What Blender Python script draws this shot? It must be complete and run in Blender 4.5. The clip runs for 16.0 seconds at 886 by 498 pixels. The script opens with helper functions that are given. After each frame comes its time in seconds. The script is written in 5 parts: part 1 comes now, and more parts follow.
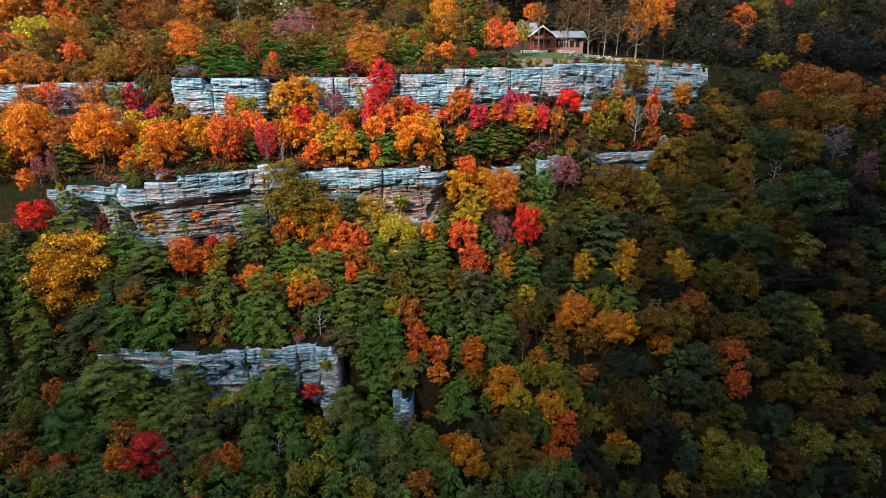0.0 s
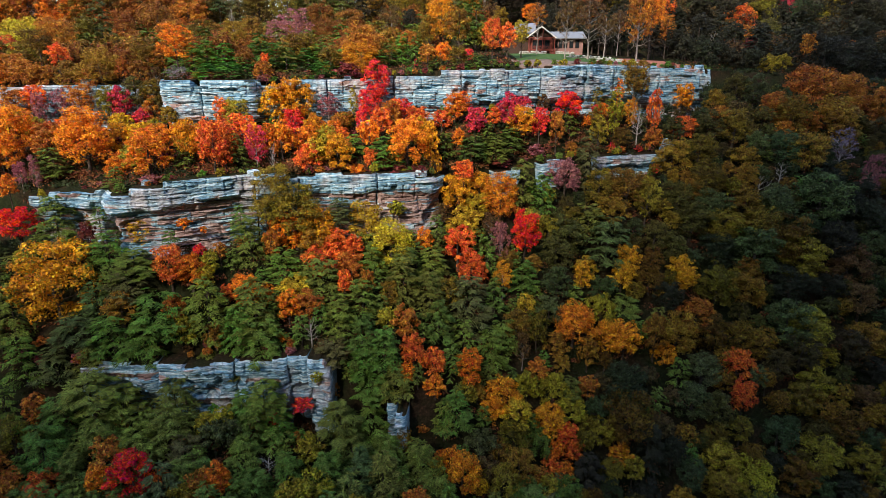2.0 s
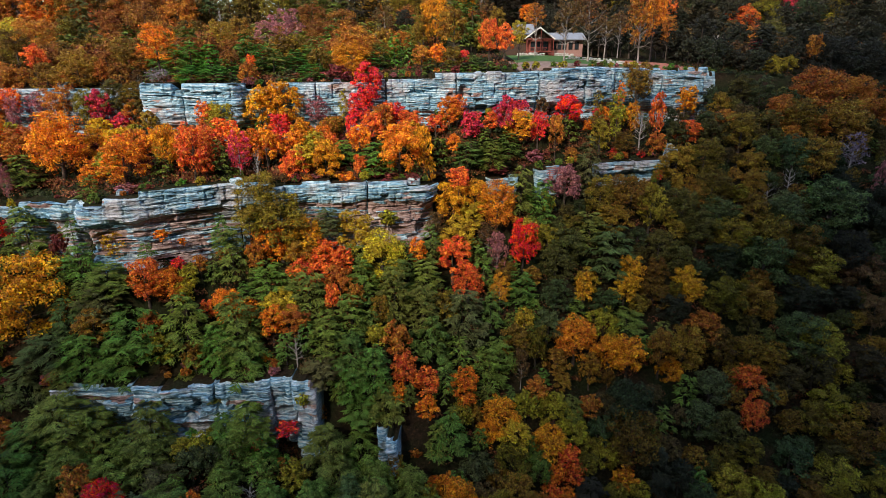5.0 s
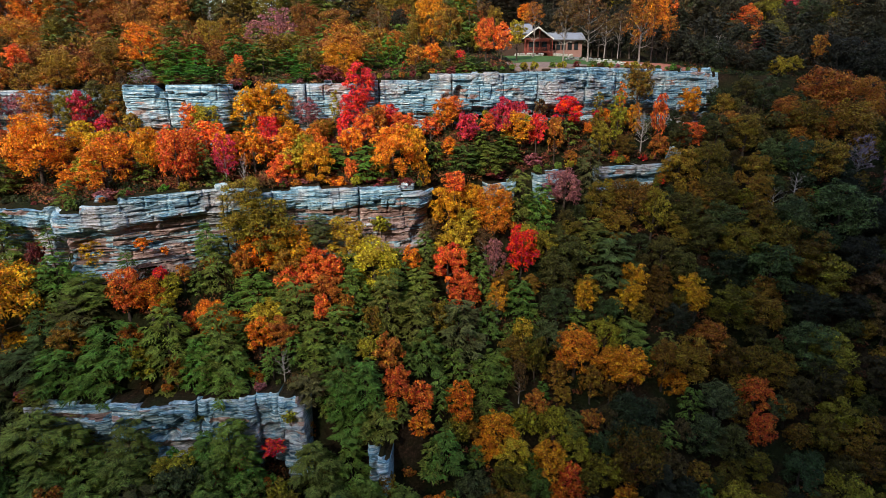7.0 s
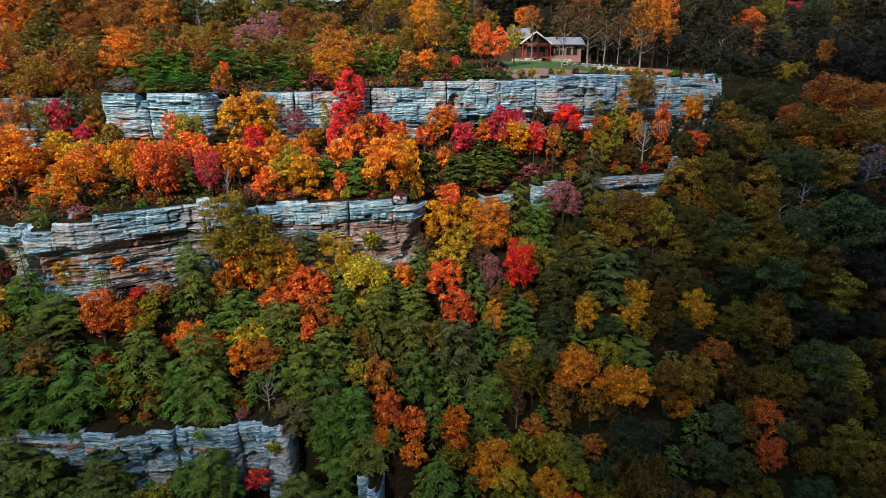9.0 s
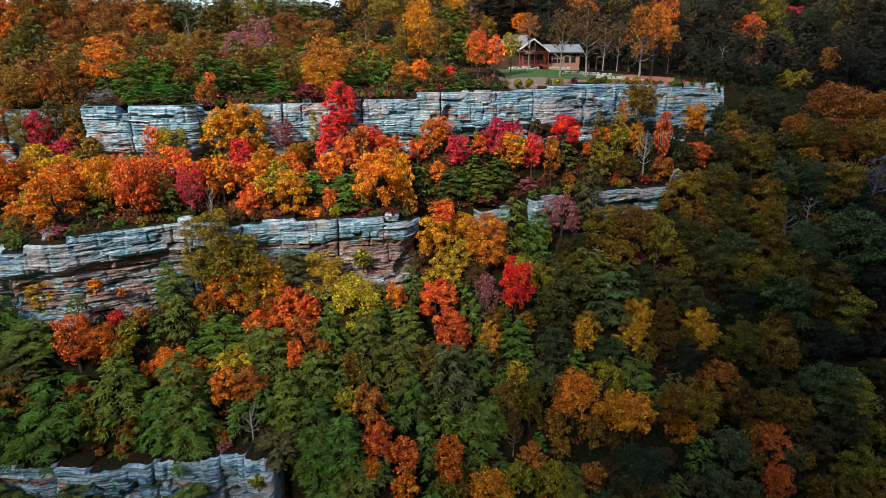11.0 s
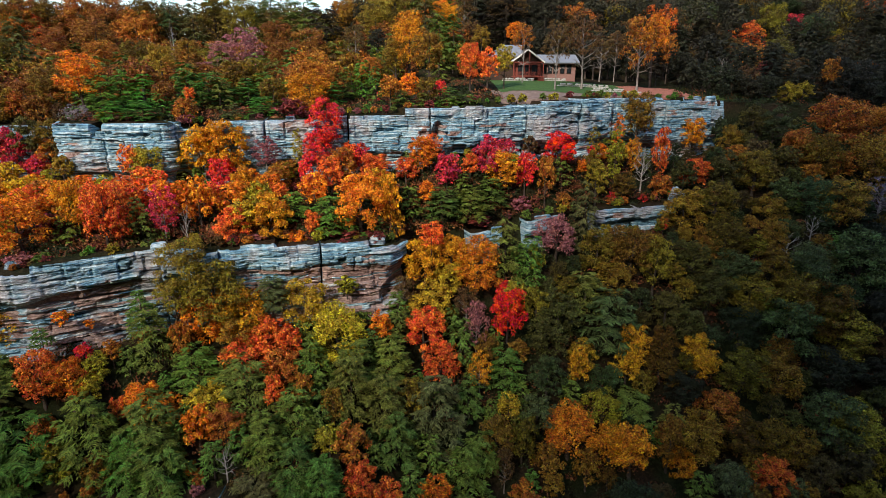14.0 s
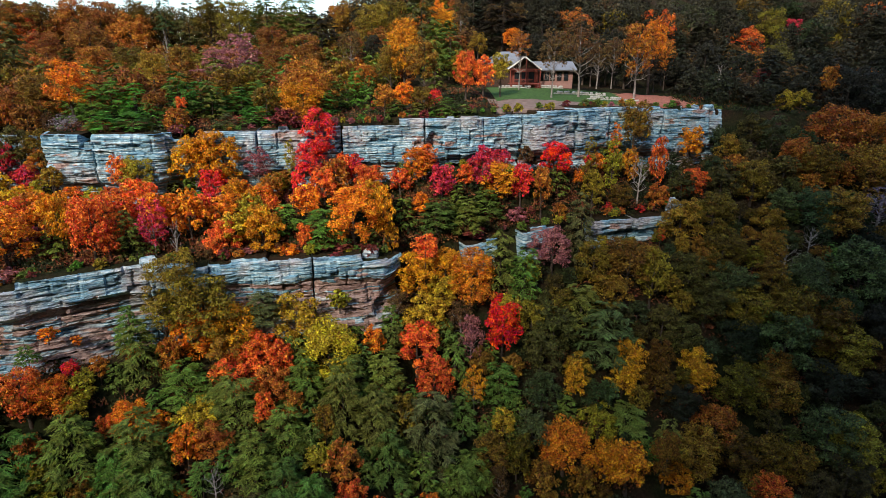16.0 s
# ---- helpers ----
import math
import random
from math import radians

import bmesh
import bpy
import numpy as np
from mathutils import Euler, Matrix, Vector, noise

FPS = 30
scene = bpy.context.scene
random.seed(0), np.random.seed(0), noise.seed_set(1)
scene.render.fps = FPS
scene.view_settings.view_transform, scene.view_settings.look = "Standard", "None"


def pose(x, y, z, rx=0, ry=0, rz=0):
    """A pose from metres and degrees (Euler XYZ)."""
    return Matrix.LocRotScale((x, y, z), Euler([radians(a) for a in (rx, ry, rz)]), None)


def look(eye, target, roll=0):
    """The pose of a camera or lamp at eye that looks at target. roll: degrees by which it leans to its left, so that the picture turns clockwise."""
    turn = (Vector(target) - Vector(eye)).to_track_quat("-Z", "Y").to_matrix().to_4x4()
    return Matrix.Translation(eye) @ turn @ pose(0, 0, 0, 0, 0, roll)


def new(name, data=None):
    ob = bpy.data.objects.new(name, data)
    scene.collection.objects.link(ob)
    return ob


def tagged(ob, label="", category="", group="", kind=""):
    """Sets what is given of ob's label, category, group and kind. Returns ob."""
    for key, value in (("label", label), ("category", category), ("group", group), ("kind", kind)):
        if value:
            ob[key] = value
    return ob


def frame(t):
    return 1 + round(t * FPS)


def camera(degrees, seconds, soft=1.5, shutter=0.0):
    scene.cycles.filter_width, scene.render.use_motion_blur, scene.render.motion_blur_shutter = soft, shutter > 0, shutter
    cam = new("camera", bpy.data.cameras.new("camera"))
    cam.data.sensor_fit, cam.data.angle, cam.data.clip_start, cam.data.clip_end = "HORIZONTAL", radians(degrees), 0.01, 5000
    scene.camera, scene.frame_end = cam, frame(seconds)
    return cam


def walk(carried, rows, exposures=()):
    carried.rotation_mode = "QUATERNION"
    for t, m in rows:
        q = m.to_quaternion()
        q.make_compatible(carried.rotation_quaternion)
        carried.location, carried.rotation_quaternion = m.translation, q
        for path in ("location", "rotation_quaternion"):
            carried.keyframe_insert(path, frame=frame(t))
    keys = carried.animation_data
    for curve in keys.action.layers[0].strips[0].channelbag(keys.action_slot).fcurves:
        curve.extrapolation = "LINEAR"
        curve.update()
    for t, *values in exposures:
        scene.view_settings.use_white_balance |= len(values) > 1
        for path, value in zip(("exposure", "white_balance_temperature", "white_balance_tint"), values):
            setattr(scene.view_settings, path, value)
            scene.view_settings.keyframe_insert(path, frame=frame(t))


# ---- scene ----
cam = camera(76.0, 16.0, 0.7)
METRES, EYE, TILT, LEAN, TURN = 30.0, 70.0, -18.0, 0.0, 0.0
ROWS = [
    (0.0, 0.0, 0.0, 0.0, 0.0, 0.0, -0.0),
    (0.5, 0.004, 0.0269, 0.0089, -0.02, 0.04, 0.04),
    (1.0, 0.008, 0.0542, 0.0186, -0.05, 0.08, 0.07),
    (1.5, 0.0116, 0.081, 0.0276, -0.08, 0.1, 0.09),
    (2.0, 0.0154, 0.1082, 0.0357, -0.1, 0.13, 0.12),
    (2.5, 0.0185, 0.1357, 0.0445, -0.13, 0.16, 0.15),
    (3.0, 0.0223, 0.163, 0.0536, -0.15, 0.19, 0.17),
    (3.5, 0.0263, 0.191, 0.0637, -0.2, 0.21, 0.2),
    (4.0, 0.0306, 0.2194, 0.0738, -0.23, 0.25, 0.2),
    (6.5, 0.0539, 0.3705, 0.1202, -0.4, 0.4, 0.27),
    (7.0, 0.0594, 0.4039, 0.1306, -0.44, 0.42, 0.28),
    (7.5, 0.0639, 0.4376, 0.1474, -0.48, 0.43, 0.29),
    (8.0, 0.0696, 0.4711, 0.1683, -0.53, 0.45, 0.31),
    (8.5, 0.0763, 0.5053, 0.1898, -0.57, 0.48, 0.32),
    (9.0, 0.0823, 0.5396, 0.2126, -0.64, 0.51, 0.33),
    (11.5, 0.1144, 0.6841, 0.3238, -0.85, 0.68, 0.39),
    (12.0, 0.1234, 0.7094, 0.3439, -0.86, 0.69, 0.38),
    (12.5, 0.1313, 0.7322, 0.3647, -0.92, 0.7, 0.37),
    (13.0, 0.1397, 0.7527, 0.3851, -0.96, 0.72, 0.35),
    (13.5, 0.1491, 0.77, 0.4044, -0.99, 0.74, 0.35),
    (14.0, 0.1559, 0.7851, 0.4229, -1.05, 0.75, 0.34),
    (14.5, 0.1628, 0.7977, 0.4404, -1.1, 0.75, 0.31),
    (15.0, 0.169, 0.8076, 0.456, -1.13, 0.76, 0.3),
    (15.5, 0.1749, 0.8146, 0.4719, -1.15, 0.75, 0.28),
    (16.0, 0.1793, 0.8204, 0.4876, -1.18, 0.75, 0.26),
]
walk(cam, [(t, pose(0, 0, EYE, TILT, LEAN, TURN) @ pose(METRES * x, METRES * y, METRES * z, 90 + pitch, roll, yaw)) for t, x, y, z, yaw, pitch, roll in ROWS], [(0.0, 0.60, 6950, 11), (7.0, 0.38, 6950, 10), (16.0, 0.23, 6900, 9)])

# ---- world, sun ----
SUN_TURN, SUN_HIGH = -155.0, 36.0  # degrees: azimuth of the sun from +y towards +x, height
world = bpy.data.worlds.new("world")
scene.world = world
world.use_nodes = True
wn = world.node_tree.nodes
sky = wn.new("ShaderNodeTexSky")
sky.sky_type, sky.sun_disc = "NISHITA", False
sky.sun_elevation, sky.sun_rotation = radians(SUN_HIGH), radians(SUN_TURN)
sky.dust_density, sky.ozone_density = 1.0, 1.5
wn["Background"].inputs["Strength"].default_value = 0.275
world.node_tree.links.new(sky.outputs["Color"], wn["Background"].inputs["Color"])
sun = new("sun", bpy.data.lights.new("sun", "SUN"))
sun.data.energy, sun.data.angle, sun.data.color = 3.6, radians(7), (1.0, 0.90, 0.78)
az, el = radians(SUN_TURN), radians(SUN_HIGH)
sun.matrix_world = look((math.sin(az) * math.cos(el) * 300, math.cos(az) * math.cos(el) * 300, math.sin(el) * 300 + 60), (0, 0, 60))


# ---- materials ----
def material(name, rough=0.85, spec=0.3):
    m = bpy.data.materials.new(name)
    m.use_nodes = True
    nt = m.node_tree
    b = nt.nodes["Principled BSDF"]
    b.inputs["Roughness"].default_value = rough
    b.inputs["Specular IOR Level"].default_value = spec
    return m, nt, b


def node(nt, kind, links=(), **values):
    n = nt.nodes.new("ShaderNode" + kind)
    for key, value in values.items():
        setattr(n, key, value)
    for a, b in links:
        if hasattr(a, "links"):
            nt.links.new(a, n.inputs[b])
        else:
            n.inputs[b].default_value = a
    return n


def ramp(nt, fac, stops):
    n = node(nt, "ValToRGB", [(fac, "Fac")])
    els = n.color_ramp.elements
    while len(els) < len(stops):
        els.new(0.5)
    for e, (p, c) in zip(els, stops):
        e.position, e.color = p, (*c, 1)
    return n.outputs["Color"]


def noise_tex(nt, vec, scale, detail=4.0, rough=0.6):
    return node(nt, "TexNoise", [(vec, "Vector"), (scale, "Scale"), (detail, "Detail"), (rough, "Roughness")]).outputs["Fac"]


def mixed(nt, fac, a, b, blend="MIX"):
    n = node(nt, "Mix", data_type="RGBA", blend_type=blend)
    for value, socket in ((fac, n.inputs["Factor"]), (a, n.inputs[6]), (b, n.inputs[7])):
        if hasattr(value, "links"):
            nt.links.new(value, socket)
        else:
            socket.default_value = value if not isinstance(value, tuple) else (*value, 1)
    return n.outputs[2]


def bumped(nt, b, height, strength, distance=0.1):
    n = node(nt, "Bump", [(height, "Height"), (strength, "Strength"), (distance, "Distance")])
    nt.links.new(n.outputs["Normal"], b.inputs["Normal"])


def make_foliage(name, gloss, through_part):
    m, nt, b = material(name, gloss, 0.25)
    info = node(nt, "ObjectInfo")
    geo = node(nt, "NewGeometry")
    co = node(nt, "TexCoord").outputs["Object"]
    patch = noise_tex(nt, co, 2.6, 2.0)
    # each leaf differs a little in hue and value, whole boughs a little more
    isle = geo.outputs["Random Per Island"]
    hue = node(nt, "MapRange", [(isle, "Value"), (0.475, "To Min"), (0.525, "To Max")]).outputs[0]
    val = node(nt, "MapRange", [(patch, "Value"), (0.25, "From Min"), (0.75, "From Max"), (0.45, "To Min"), (1.5, "To Max")]).outputs[0]
    hue2 = node(nt, "MapRange", [(patch, "Value"), (0.3, "From Min"), (0.7, "From Max"), (-0.018, "To Min"), (0.022, "To Max")]).outputs[0]
    hsum = node(nt, "Math", [(hue, 0), (hue2, 1)], operation="ADD").outputs[0]
    ripple = node(nt, "Math", [(isle, 0), (7.31, 1)], operation="MULTIPLY").outputs[0]
    ripple = node(nt, "Math", [(ripple, 0)], operation="FRACT").outputs[0]
    ripple = node(nt, "MapRange", [(ripple, "Value"), (0.32, "To Min"), (1.8, "To Max")]).outputs[0]
    val = node(nt, "Math", [(val, 0), (ripple, 1)], operation="MULTIPLY").outputs[0]
    tint = node(nt, "HueSaturation", [(info.outputs["Color"], "Color"), (hsum, "Hue"), (val, "Value")]).outputs[0]
    nt.links.new(tint, b.inputs["Base Color"])
    tr = node(nt, "BsdfTranslucent", [(tint, "Color")])
    mix = node(nt, "MixShader", [(through_part, 0), (b.outputs[0], 1), (tr.outputs[0], 2)])
    nt.links.new(mix.outputs[0], nt.nodes["Material Output"].inputs["Surface"])
    return m


LEAF = make_foliage("leaf", 0.6, 0.25)
NEEDLE = make_foliage("needle", 0.7, 0.15)


def make_bark():
    m, nt, b = material("bark", 0.95, 0.1)
    info = node(nt, "ObjectInfo")
    co = node(nt, "TexCoord").outputs["Object"]
    grain = noise_tex(nt, co, 9.0, 5.0)
    col = ramp(nt, grain, [(0.3, (0.35, 0.32, 0.3)), (0.7, (1.2, 1.15, 1.1))])
    nt.links.new(mixed(nt, 1.0, info.outputs["Color"], col, "MULTIPLY"), b.inputs["Base Color"])
    bumped(nt, b, grain, 0.6, 0.05)
    return m


BARK = make_bark()


def make_rock(name, stops, warmth):
    m, nt, b = material(name, 0.9, 0.2)
    co = node(nt, "NewGeometry").outputs["Position"]
    flat = node(nt, "Mapping", [(co, "Vector"), ((0.22, 0.22, 4.6), "Scale")]).outputs[0]
    bed = noise_tex(nt, flat, 1.0, 6.0, 0.7)
    patch = noise_tex(nt, co, 0.16, 4.0, 0.6)
    spot = noise_tex(nt, co, 0.9, 6.0, 0.7)
    fine = noise_tex(nt, co, 5.0, 5.0, 0.7)
    drip = noise_tex(nt, node(nt, "Mapping", [(co, "Vector"), ((1.6, 1.6, 0.18), "Scale")]).outputs[0], 1.0, 4.0, 0.6)
    col = ramp(nt, bed, stops)
    col = mixed(nt, ramp(nt, patch, [(0.5, (0, 0, 0)), (0.64, (warmth, warmth, warmth))]), col, (0.66, 0.52, 0.49))
    col = mixed(nt, 0.5, col, ramp(nt, spot, [(0.33, (0.25, 0.26, 0.28)), (0.48, (1, 1, 1))]), "MULTIPLY")
    col = mixed(nt, 0.35, col, ramp(nt, drip, [(0.36, (0.35, 0.36, 0.38)), (0.5, (1, 1, 1))]), "MULTIPLY")
    split = node(nt, "TexVoronoi", [(node(nt, "Mapping", [(co, "Vector"), ((0.42, 0.42, 2.3), "Scale")]).outputs[0], "Vector"), (1.0, "Scale")], feature="DISTANCE_TO_EDGE").outputs["Distance"]
    col = mixed(nt, 0.35, col, ramp(nt, split, [(0.015, (0.12, 0.12, 0.13)), (0.05, (1, 1, 1))]), "MULTIPLY")
    col = mixed(nt, 0.5, col, ramp(nt, fine, [(0.3, (0.5, 0.5, 0.5)), (0.7, (1.3, 1.3, 1.3))]), "MULTIPLY")
    nt.links.new(col, b.inputs["Base Color"])
    h = node(nt, "Math", [(bed, 0), (fine, 1)], operation="ADD").outputs[0]
    bumped(nt, b, h, 0.8, 0.25)
    return m


# grey-blue faces with cool skylight put into the colour, and the pinkish brown stone of the undercuts
ROCK = make_rock("sandstone", [(0.33, (0.02, 0.04, 0.062)), (0.41, (0.09, 0.215, 0.335)), (0.49, (0.24, 0.48, 0.63)), (0.60, (0.72, 0.88, 0.94))], 0.55)
ROCK_WARM = make_rock("warm_sandstone", [(0.32, (0.06, 0.035, 0.032)), (0.44, (0.30, 0.19, 0.17)), (0.56, (0.52, 0.38, 0.35)), (0.68, (0.78, 0.68, 0.65))], 0.3)


def make_litter():
    m, nt, b = material("leaf_litter", 1.0, 0.05)
    co = node(nt, "NewGeometry").outputs["Position"]
    big = noise_tex(nt, co, 0.12, 4.0)
    small = noise_tex(nt, co, 2.5, 5.0, 0.75)
    # litter tones lowered to paint in the shade of gaps between trees
    a = ramp(nt, small, [(0.3, (0.012, 0.009, 0.006)), (0.55, (0.04, 0.026, 0.016)), (0.75, (0.11, 0.055, 0.03))])
    g = ramp(nt, small, [(0.3, (0.008, 0.011, 0.005)), (0.7, (0.032, 0.04, 0.016))])
    nt.links.new(mixed(nt, ramp(nt, big, [(0.42, (0, 0, 0)), (0.6, (1, 1, 1))]), a, g), b.inputs["Base Color"])
    bumped(nt, b, small, 0.8, 0.3)
    return m


LITTER = make_litter()


def plain(name, colour, rough=0.8, vary=0.25, scale=3.0, bump=0.2):
    m, nt, b = material(name, rough)
    co = node(nt, "NewGeometry").outputs["Position"]
    n = noise_tex(nt, co, scale, 5.0, 0.7)
    lo, hi = tuple(c * (1 - vary) for c in colour), tuple(min(1, c * (1 + vary)) for c in colour)
    nt.links.new(ramp(nt, n, [(0.3, lo), (0.7, hi)]), b.inputs["Base Color"])
    bumped(nt, b, n, bump, 0.05)
    return m


LAWN = plain("lawn_grass", (0.05, 0.11, 0.025), 1.0, 0.5, 2.0)
EARTH = plain("bare_earth", (0.22, 0.155, 0.13), 1.0, 0.4, 1.2)
DRY_GRASS = plain("dry_grass", (0.40, 0.15, 0.10), 1.0, 0.5, 1.5)
ROOF_METAL = plain("grey_roofing", (0.22, 0.24, 0.27), 0.55, 0.12, 1.2)
TRIM = plain("white_trim", (0.75, 0.74, 0.70), 0.6, 0.08)
CEDAR = plain("red_cedar", (0.24, 0.06, 0.045), 0.7, 0.3, 6.0)
STUCCO = plain("pinkish_siding", (0.30, 0.17, 0.15), 0.85, 0.15, 4.0)
DARK_WOOD = plain("dark_wood", (0.06, 0.035, 0.025), 0.8, 0.3)
PALE_STONE = plain("pale_stone", (0.50, 0.49, 0.46), 0.9, 0.3, 2.5)
GLASS, _nt, _b = material("window_glass", 0.06, 0.6)
_b.inputs["Base Color"].default_value = (0.02, 0.025, 0.03, 1)


# ---- plan of the hillside ----
KX = (-110, -60, -55, -53, -51, -43, -36, -34, -32, -23, -20, -12, -2, 1, 6, 12, 25, 42, 50, 62, 80, 120)
UP_Y = (123, 122.5, 122, 117.5, 114, 114, 114.4, 117.6, 118.2, 118.8, 119, 120.5, 122, 122.4, 123, 124, 128, 140, 143, 146, 150, 158)
UP_TOP = (66, 67, 67.3, 67.4, 67.6, 67.5, 67.4, 67.3, 67.3, 67.5, 67.5, 68.2, 68.8, 68.9, 69.2, 69.8, 70.3, 70.3, 70, 69.3, 68, 66)
UP_BASE = (59, 57.5, 57.1, 57, 57, 57, 57, 57, 57, 57.8, 58, 58.5, 59, 59.2, 59.5, 60, 60.5, 59, 57.5, 58.5, 61.5, 64)
MID_Y = (97, 96, 95, 92.5, 89.5, 90.5, 94.6, 95.8, 97, 99.6, 100.5, 102, 105, 110, 110.5, 113.5, 119, 124.5, 126.5, 129, 132, 138)
MID_TOP = (49.5, 50.3, 50.7, 50.8, 51, 52.7, 52.9, 52.9, 53, 52.5, 52.3, 52.4, 51.4, 50.8, 50.8, 51, 52, 52.6, 52.6, 53, 54, 54)
MID_BASE = (42, 42, 42, 42, 41.5, 41, 41, 41, 41, 41.4, 41.5, 41.5, 41.5, 43, 44, 45.5, 47, 48, 49, 52, 53, 53)
LOW_Y = (77, 78, 78.6, 78.8, 79, 79.5, 79.8, 79.9, 80, 80, 80, 79, 78, 78, 78, 78, 78, 78, 78, 78, 78, 78)
LOW_TOP = (26, 27, 27.3, 27.4, 27.6, 27.8, 27.8, 27.8, 27.8, 28.1, 28.2, 26, 21, 18, 13, 11, 6.5, 2, 0.5, 0, 0, 0)
LOW_BASE = (19, 19, 18.6, 18.5, 19, 19, 19, 19, 19, 16, 15, 14, 11, 10, 9, 8, 4, -1, -2, -3, -3, -3)


def along(table, x):
    return float(np.interp(x, KX, table))


def ground_z(x, y):
    """Height of the hillside: three rock benches on a steep slope, with a wooded plateau above."""
    yl, ym, yu = along(LOW_Y, x), along(MID_Y, x), along(UP_Y, x)
    lt, lb = along(LOW_TOP, x), along(LOW_BASE, x)
    mt, mb, ut, ub = along(MID_TOP, x), along(MID_BASE, x), along(UP_TOP, x), along(UP_BASE, x)
    ridge = 74 + (0.10 if x < -30 else 0.10 + 0.34 * min(1, (x + 30) / 40)) * 90
    # unseen ridge added behind the camera to block sun; it rises towards the right
    far = float(np.interp(x, (-700, -232, -205, -184, -170, -160, -150, -135, -100, 200), (352, 351, 345, 338, 346, 382, 426, 455, 508, 565)))
    ys = (-1200, -420, -300, -110, -30, 30, yl - 2.5, yl + 1.6, yl + 3.0, ym - 3.0, ym + 2.2, ym + 3.2, yu - 3.0, yu + 1.8, yu + 3.2, yu + 28, yu + 45, yu + 140, 700)
    zs = (far - 30, far + 5, far, -20, -40, lb - 26, lb - 1, lb, lt, mb - 2.0, mb, mt, ub - 1.0, ub, ut, ut + 2.6, ut + 3.4, ridge, ridge - 20)
    return float(np.interp(y, ys, zs))


# ---- the hillside ----
def mesh_of(name, verts, faces, mat, smooth=False):
    me = bpy.data.meshes.new(name)
    me.from_pydata(verts, [], faces)
    if smooth:
        me.polygons.foreach_set("use_smooth", [True] * len(me.polygons))
    me.materials.append(mat)
    return me


def part(name, me, parent, label="", matrix=None):
    """One mesh object under a thing or a part."""
    ob = new(name, me)
    ob.parent = parent
    if matrix is not None:
        ob.matrix_basis = matrix
    if label:
        tagged(ob, label)
    return ob


def build_ground():
    xs = [-4000, -1500, -700, -500, -400, -320, -270] + list(np.arange(-240, -140, 6.0)) + list(np.arange(-140, 150, 2.0)) + [200, 300, 600, 1500, 4000]
    ys = [-4000, -1500, -1200, -900, -600, -420, -360, -330, -300, -270, -240, -200, -150, -110, -70, -50] + list(np.arange(-20, 60, 8.0)) + list(np.arange(60, 160, 1.4)) + list(np.arange(160, 300, 6.0)) + [350, 500, 700, 1500, 4000]
    verts, faces = [], []
    for y in ys:
        for x in xs:
            z = ground_z(x, y)
            if 50 < y < 165 and not (16 < x < 68 and y > along(UP_Y, x) + 2):
                z += 0.9 * noise.noise((x * 0.13, y * 0.13, 3)) + 0.35 * noise.noise((x * 0.5, y * 0.5, 9))
            verts.append((x, y, z))
    w = len(xs)
    for j in range(len(ys) - 1):
        for i in range(w - 1):
            a = j * w + i
            faces.append((a, a + 1, a + 1 + w, a + w))
    tagged(new("ground", mesh_of("ground", verts, faces, LITTER, True)), "steep hillside covered with leaf litter, darkened for the shade between trees", "ground", kind="structure")


build_ground()


def hash01(*k):
    v = math.sin(sum(a * b for a, b in zip(k, (12.9898, 78.233, 37.719, 4.581)))) * 43758.5453
    return v - math.floor(v)


